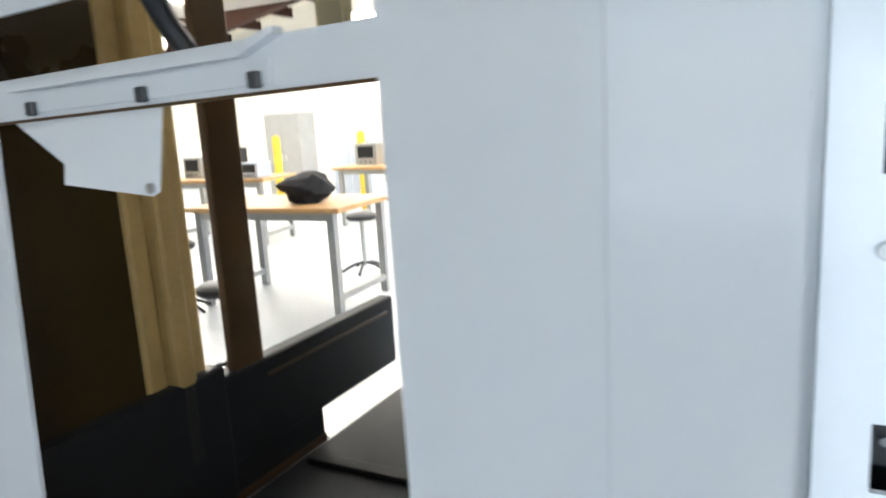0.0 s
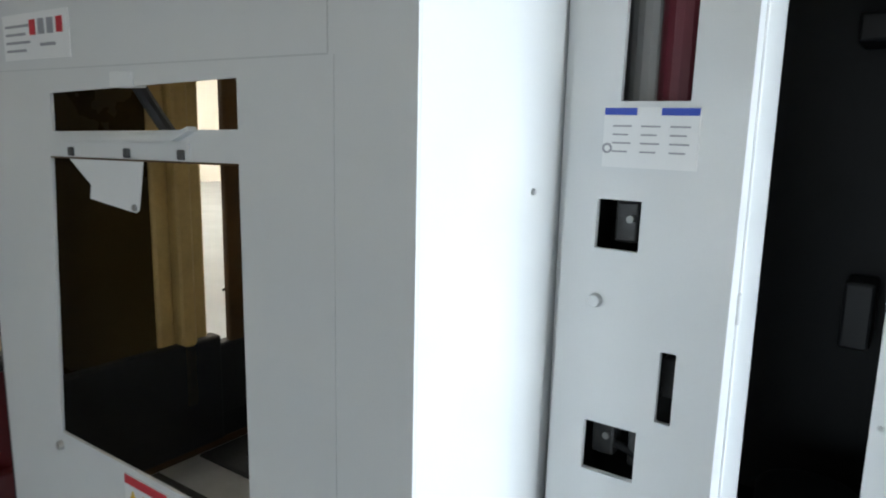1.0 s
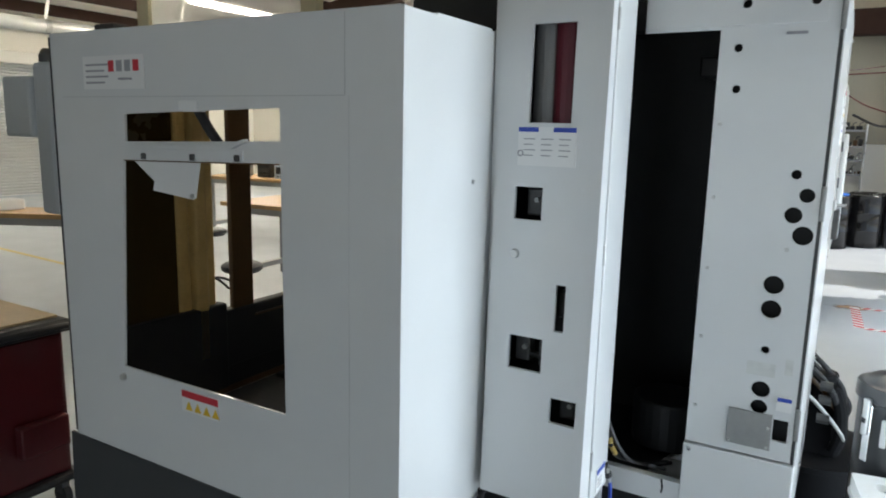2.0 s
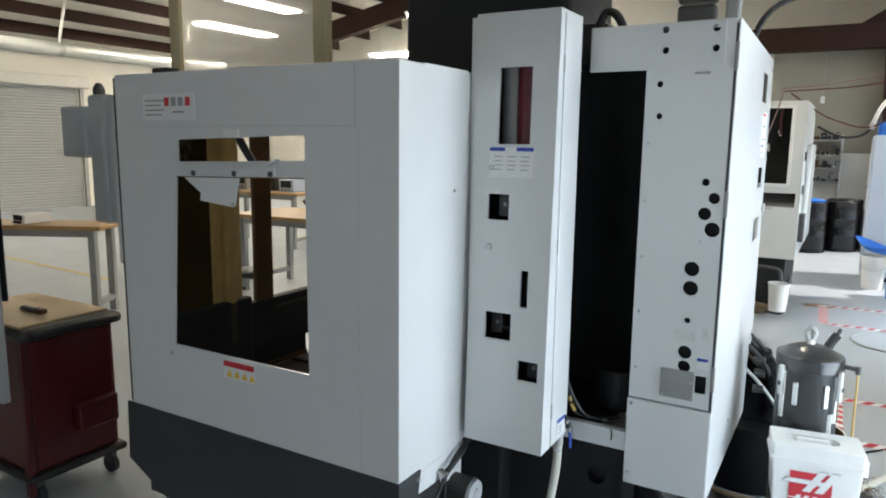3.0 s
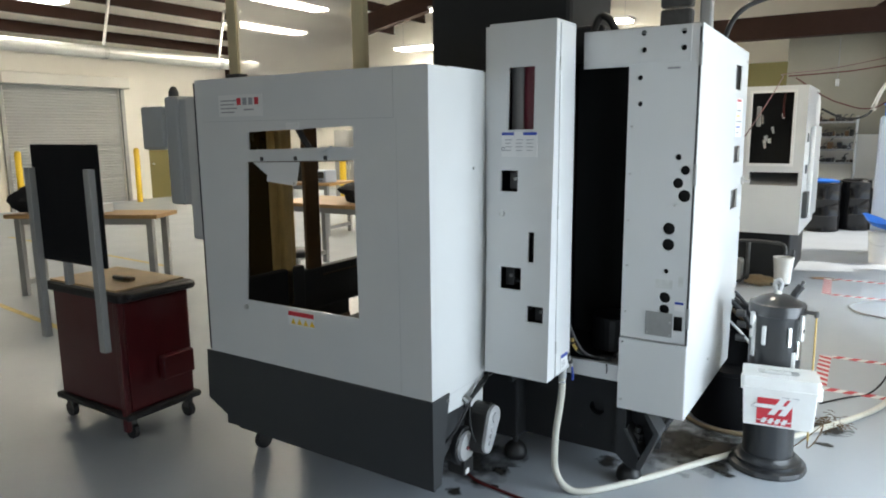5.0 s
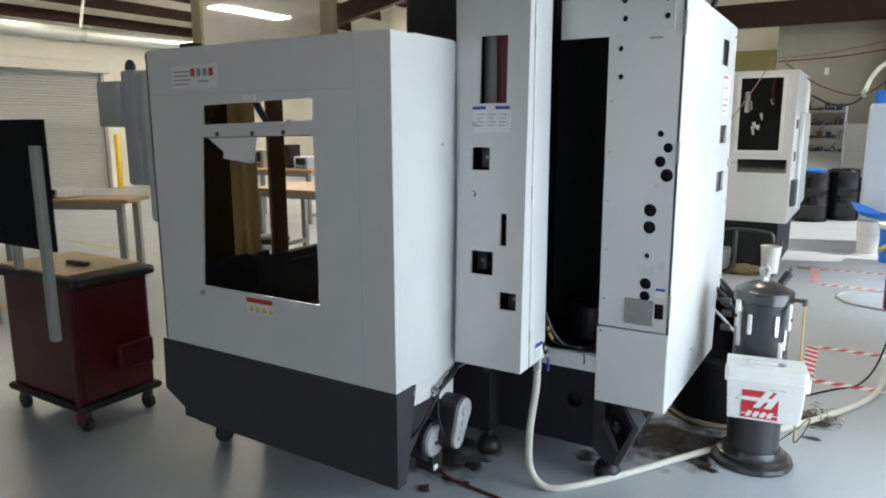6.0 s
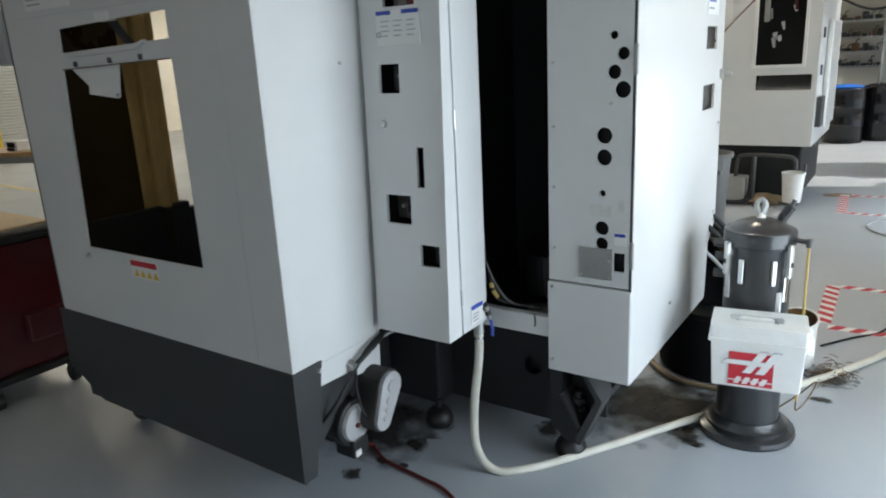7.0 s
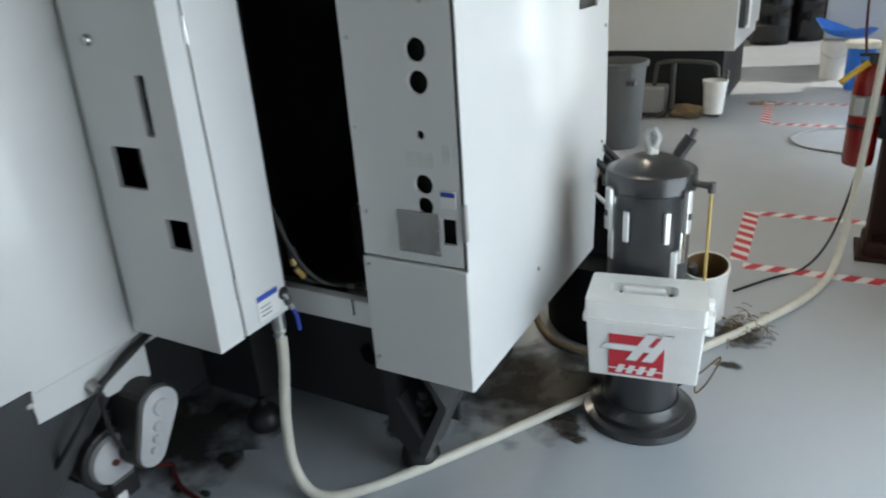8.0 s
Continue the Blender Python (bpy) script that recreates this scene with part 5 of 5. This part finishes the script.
part("shell", lathe(((0.085, 0.08), (0.105, 0.36), (0.112, 0.362), (0.112, 0.38), (0.104, 0.38), (0.098, 0.36), (0.08, 0.11)), (0.57, 6.78, 0), 28), PVC, bk, smooth=True)
lump("swarf_mound", 0.33, 6.90, 0.0, 0.17, 0.10, 0.12, SUMP_HOSE, "brownish heap of swarf under the machine", "swarf", 12)

tb = thing("trash_can", (0.02, 5.6, 0), "grey ribbed plastic trash can behind the cabinet", "trash can")
TBX, TBY = -0.06, 5.74
tb.location = (TBX, TBY, 0)
part("shell", lathe(((0.19, 0), (0.20, 0.02), (0.235, 0.66), (0.255, 0.665), (0.258, 0.70), (0.24, 0.705), (0.232, 0.68), (0.19, 0.03)), (TBX, TBY, 0), 40), BIN, tb, smooth=True)
part("handle", box(TBX + 0.13, TBX + 0.20, TBY - 0.20, TBY - 0.13, 0.53, 0.57, 0.008), BIN, tb)


def drum(x, y, r=0.29, h=0.88, z=0.0):
    d = thing("oil_drum", (x, y, z), "glossy black steel oil drum", "oil drum", "oil drums")
    prof = [(r - 0.02, 0.0), (r, 0.01), (r - 0.004, 0.03)]
    for c in (h * 0.33, h * 0.66):
        prof += [(r - 0.006, c - 0.03), (r + 0.008, c), (r - 0.006, c + 0.03)]
    prof += [(r - 0.004, h - 0.03), (r + 0.004, h - 0.01), (r - 0.006, h), (r - 0.02, h - 0.012)]
    part("shell", lathe(prof, (x, y, z), 36), DRUM, d, smooth=True)
    part("bung", cyl((x + 0.15, y, z + h - 0.012), (x + 0.15, y, z + h + 0.01), 0.035, seg=14), STEEL, d)


for x, y in ((0.56, 12.3), (1.03, 12.75), (0.35, 12.95), (1.10, 13.2)):
    drum(x, y)
bl = thing("drum_lid", (0.56, 12.3, 0.88), "blue cover lying on an oil drum", "cover")
part("cover", lathe(((0.24, 0.872), (0.25, 0.90), (0.10, 0.93), (0.02, 0.935)), (0.56, 12.3, 0), 24), BLUE_PLASTIC, bl, smooth=True)


def shelf():
    s = thing("wire_shelving", (0.62, 13.6, 0), "chrome wire shelving filled with dark parts", "shelving")
    for x in (0.16, 0.95):
        for y in (13.4, 13.8):
            part("upright", cyl((x, y, 0), (x, y, 2.05), 0.018, seg=8), STEEL, s)
    for z in (0.3, 0.75, 1.15, 1.40, 1.64, 1.92):
        part("shelf", box(0.16, 0.95, 13.4, 13.8, z, z + 0.03, 0.004), STEEL, s)
    return s


shelf()
rnd = random.Random(4)
for z in (1.18, 1.43, 1.67, 1.95):
    x = 0.18
    while x < 0.88:
        w, h = rnd.uniform(0.03, 0.11), rnd.uniform(0.04, 0.14)
        o = thing("stored_part", (x + w / 2, 13.6, z), "dark machine part stored on the wire shelving", "machine part", "stored parts")
        part("block", box(x, x + w, 13.42, 13.7, z + 0.001, z + h, 0.014), rnd.choice((OLD_STEEL, CAVITY, CAVITY, MOTOR, STEEL, BROWN, BLACK)), o)
        if rnd.random() < 0.6:
            part("knob", cyl((x + w / 2, 13.42, z + h * 0.5), (x + w / 2, 13.38, z + h * 0.5), 0.018, seg=10), rnd.choice((CHROME, BLACK, OLD_STEEL)), o)
        if rnd.random() < 0.4:
            part("spout", tube(((x + w / 2, 13.5, z + h), (x + w / 2 + 0.02, 13.5, z + h + 0.05), (x + w / 2 + 0.06, 13.48, z + h + 0.06)), 0.010, 8), OLD_STEEL, o)
        x += w + rnd.uniform(0.0, 0.02)

ws = thing("wall_sensor", (0.543, 13.87, 2.69), "small white sensor box on the partition wall", "sensor")
part("case", box(0.51, 0.58, 13.84, 13.899, 2.63, 2.76, 0.012), PAPER, ws)
part("conduit", cyl((0.545, 13.89, 2.76), (0.545, 13.89, 3.55), 0.008, seg=8), DULL, ws)

dp = thing("drill_press", (1.5, 12.9, 0), "dark bench drill press on a stand", "drill press")
part("stand", box(1.38, 1.62, 12.75, 13.05, 0, 0.95, 0.02), OLD_STEEL, dp)
part("pillar", cyl((1.5, 13.0, 0.95), (1.5, 13.0, 1.6), 0.04, seg=12), STEEL, dp)
part("head", box(1.40, 1.58, 12.7, 13.05, 1.5, 1.75, 0.04), OLD_STEEL, dp)
part("table", box(1.38, 1.60, 12.65, 12.95, 1.12, 1.16, 0.01), OLD_STEEL, dp)

ca = thing("tall_cabinet", (1.85, 9.9, 0), "tall pale blue-grey cabinet with a blue bin on top", "cabinet")
part("body", box(1.36, 2.3, 9.72, 10.25, 0.06, 1.985, 0.02), PALE, ca)
part("plinth", box(1.40, 2.26, 9.76, 10.21, 0, 0.06), BLACK, ca)
part("door", box(1.345, 1.36, 9.75, 10.22, 0.1, 1.945, 0.004), PALE, ca)
part("handle", box(1.32, 1.345, 10.10, 10.12, 0.95, 1.1, 0.004), STEEL, ca)
bb = thing("blue_bin", (1.7, 9.95, 1.985), "bright blue oblong plastic bin on the cabinet", "bin")
part("tub", plate(rect(1.40, 2.20, 9.76, 10.16, 0.05), [rect(1.415, 2.185, 9.775, 10.145, 0.04)], 0.15, on_z(1.99)), BLUE_PLASTIC, bb)
part("tub_floor", plate(rect(1.405, 2.195, 9.765, 10.155, 0.05), [], 0.012, on_z(1.986)), BLUE_PLASTIC, bb)
part("tub_rim", plate(rect(1.38, 2.22, 9.74, 10.18, 0.06), [rect(1.414, 2.186, 9.774, 10.146, 0.04)], 0.02, on_z(2.141)), BLUE_PLASTIC, bb)
bk = thing("parts_bucket", (1.49, 9.2, 0), "white plastic bucket under a blue basin", "bucket")
part("shell", lathe(((0.12, 0), (0.145, 0.40), (0.152, 0.40), (0.152, 0.43), (0.14, 0.43), (0.115, 0.02)), (1.49, 9.2, 0), 28), PVC, bk, smooth=True)
part("bail", tube(((1.34, 9.2, 0.41), (1.36, 9.10, 0.30), (1.49, 9.04, 0.25), (1.62, 9.10, 0.30), (1.64, 9.2, 0.41)), 0.004, 6), STEEL, bk)


def blue_basin():
    """Shallow basin lying askew on the bucket, its rim dented."""
    b = bmesh.new()
    rings = []
    for r, z in ((0.12, 0.0), (0.22, 0.03), (0.30, 0.11), (0.31, 0.115), (0.29, 0.105), (0.21, 0.04), (0.11, 0.012)):
        ring = []
        for k in range(36):
            a = 2 * math.pi * k / 36
            dent = 1 + 0.05 * math.sin(3 * a + 0.6) + 0.03 * math.sin(7 * a)
            ring.append(b.verts.new((1.56 + r * dent * math.cos(a), 9.2 + 0.7 * r * dent * math.sin(a), 0.435 + z * (1 + 0.35 * math.sin(2 * a + 2.6)) - 0.16 * r * math.cos(a) + 0.03)))
        rings.append(ring)
    for p, q in zip(rings, rings[1:]):
        for k in range(36):
            b.faces.new((p[k], p[(k + 1) % 36], q[(k + 1) % 36], q[k]))
    b.faces.new(rings[0][::-1])
    b.faces.new(rings[-1])
    tagged(part("blue_basin", b, BLUE_PLASTIC, smooth=True), "bright blue dented plastic basin on a white bucket", "basin")


blue_basin()
tu = thing("lidded_tub", (1.74, 8.6, 0), "blue plastic tub with a cream lid", "tub")
part("shell", lathe(((0.12, 0), (0.135, 0.39), (0.135, 0.43)), (1.74, 8.6, 0), 28), BLUE_PLASTIC, tu, smooth=True)
part("lid", lathe(((0.16, 0.43), (0.165, 0.44), (0.165, 0.485), (0.15, 0.495), (0.03, 0.497)), (1.74, 8.6, 0), 28), HOSE, tu, smooth=True)

# air lines sagging across the hall
hose("air_line", ((0.64, 2.42, 1.55), (0.60, 4.2, 1.95), (0.52, 6.0, 2.32), (0.45, 6.85, 2.42), (0.9, 8.0, 2.55), (1.6, 8.6, 2.75), (2.2, 9.0, 3.1)), 0.005, RED_HOSE, "thin red air line sagging between the machines", "air line", 8)
hose("air_line", ((0.43, 8.0, 2.45), (0.774, 8.0, 2.20), (1.0, 8.0, 2.10), (1.19, 8.0, 2.05), (1.376, 8.0, 2.10), (1.69, 8.0, 2.385), (2.3, 8.0, 2.9)), 0.008, RED_HOSE, "dark red air line sagging across the hall", "air line", 8)
hose("air_line", ((0.35, 7.98, 2.47), (0.75, 8.0, 2.487), (1.20, 8.0, 2.52), (2.38, 8.0, 2.70)), 0.008, RED_HOSE, "dark red air line strung to the wall", "air line", 8)
wh = hose("white_duct_hose", ((2.38, 8.02, 2.52), (1.9, 8.02, 2.49), (1.675, 8.02, 2.444), (1.52, 8.02, 2.42), (1.434, 8.02, 2.37), (1.36, 8.02, 2.27), (1.32, 8.02, 2.17), (1.285, 8.02, 2.05)), 0.024, PVC, "white flexible hose arching from the wall with a dark tail", "hose", 10)
part("dark_tail", tube(((1.29, 8.02, 2.07), (1.24, 8.02, 1.99), (1.15, 8.02, 1.945), (1.025, 8.02, 1.935), (0.92, 8.02, 1.965), (0.85, 8.02, 2.0), (0.74, 8.02, 2.06)), 0.014, 8), CABLE, wh, "black hose tail", smooth=True)
part("coupling", cyl((1.298, 8.02, 2.10), (1.28, 8.02, 2.03), 0.029, seg=14), STEEL, wh)
# Red hanging cord, built with the same tube as the air lines.
hose("air_line", ((1.735, 3.83, 1.75), (1.64, 3.88, 1.68), (1.56, 3.90, 1.53), (1.565, 3.90, 1.41), (1.62, 3.90, 1.37), (1.60, 3.90, 1.30), (1.607, 3.90, 1.15), (1.625, 3.92, 1.02)), 0.006, RED_HOSE, "dark red cord hanging in a loop beside the post", "air line", 8)


# ---- far clutter in the hall, seen through the machine's window ----
def equipment(x, y, z, w, d, h, body, label, face=CAVITY):
    e = thing("bench_instrument", (x, y, z), label, "instrument", "instruments on the benches")
    part("case", box(x - w / 2, x + w / 2, y - d / 2, y + d / 2, z + 0.001, z + h, 0.012), body, e)
    part("screen", box(x - w * 0.36, x + w * 0.36, y - d / 2 - 0.006, y - d / 2 + 0.004, z + h * 0.35, z + h * 0.88, 0.003), face, e)
    for k in (-1, 0, 1):
        part("knob", cyl((x + k * w * 0.22, y - d / 2, z + h * 0.18), (x + k * w * 0.22, y - d / 2 - 0.02, z + h * 0.18), 0.014, seg=10), BLACK, e)


for x, y, w, h, mt, lab in ((-8.2, 7.6, 0.35, 0.32, LEG, "grey instrument with dark screen on a workbench"), (-7.6, 7.7, 0.28, 0.42, BLACK, "black instrument standing on a workbench"),
                            (-7.1, 7.6, 0.32, 0.22, PALE, "pale blue instrument on a workbench"), (-6.3, 9.4, 0.4, 0.35, LEG, "grey instrument with dark screen on a workbench"),
                            (-5.6, 9.5, 0.3, 0.45, YELLOW, "yellow instrument case on a workbench"), (-6.2, 2.72, 0.22, 0.10, PAPER, "low white instrument on a workbench")):
    equipment(x, y, 0.95, w, 0.3, h, mt, lab)


def locker(x, y, w, h, mt, label):
    l = thing("storage_cabinet", (x, y, 0), label, "cabinet", "cabinets along the far wall")
    part("body", box(x - w / 2, x + w / 2, y - 0.25, y + 0.25, 0.05, h, 0.01), mt, l)
    part("plinth", box(x - w / 2 + 0.02, x + w / 2 - 0.02, y - 0.23, y + 0.23, 0, 0.05), BLACK, l)
    for s in (-1, 1):
        d = part("door", box(x + min(0, s * w / 2) + 0.008, x + max(0, s * w / 2) - 0.008, y - 0.266, y - 0.25, 0.08, h - 0.03, 0.003), mt, l)
        part("handle", box(x + s * 0.05 - 0.008, x + s * 0.05 + 0.008, y - 0.285, y - 0.266, h * 0.5, h * 0.5 + 0.12, 0.003), STEEL, d)


locker(-9.6, 11.5, 0.9, 1.9, LEG, "grey steel storage cabinet with double doors")
locker(-8.3, 12.0, 0.9, 2.0, PALE, "pale blue steel storage cabinet with double doors")
locker(-6.2, 12.4, 0.9, 1.8, PAPER, "white steel storage cabinet with double doors")
for x, y in ((-8.9, 10.2), (-7.4, 10.8), (-5.4, 10.9)):
    bollard(x, y)


def stool(x, y):
    s = thing("stool", (x, y, 0), "black shop stool on a chrome column", "stool", "stools")
    part("seat", lathe(((0.15, 0.60), (0.17, 0.62), (0.17, 0.65), (0.14, 0.67)), (x, y, 0), 24), BLACK, s, smooth=True)
    part("column", cyl((x, y, 0.08), (x, y, 0.60), 0.025, seg=12), STEEL, s)
    for k in range(5):
        a = k * 1.2566
        part("leg", tube(((x, y, 0.12), (x + 0.12 * math.cos(a), y + 0.12 * math.sin(a), 0.10), (x + 0.26 * math.cos(a), y + 0.26 * math.sin(a), 0.03)), 0.014), BLACK, s)


stool(-5.2, 4.35)
stool(-4.4, 6.2)
stool(-3.5, 3.2)


def swarf():
    rnd = random.Random(9)
    b = bmesh.new()
    for k in range(90):
        x, y = 1.30 + rnd.gauss(0, 0.05), 2.86 + rnd.gauss(0, 0.07)
        a, l = rnd.uniform(0, 6.28), rnd.uniform(0.02, 0.06)
        z = abs(rnd.gauss(0.012, 0.012))
        tube(((x, y, 0.003 + z), (x + 0.5 * l * math.cos(a), y + 0.5 * l * math.sin(a), 0.012 + z), (x + l * math.cos(a + 0.6), y + l * math.sin(a + 0.6), 0.003 + z * 0.6)), 0.0016, 4, 3, b)
    tagged(part("swarf", b, TAN_STAIN), "brown tangle of metal swarf on the floor", "swarf", kind="stuff")


swarf()
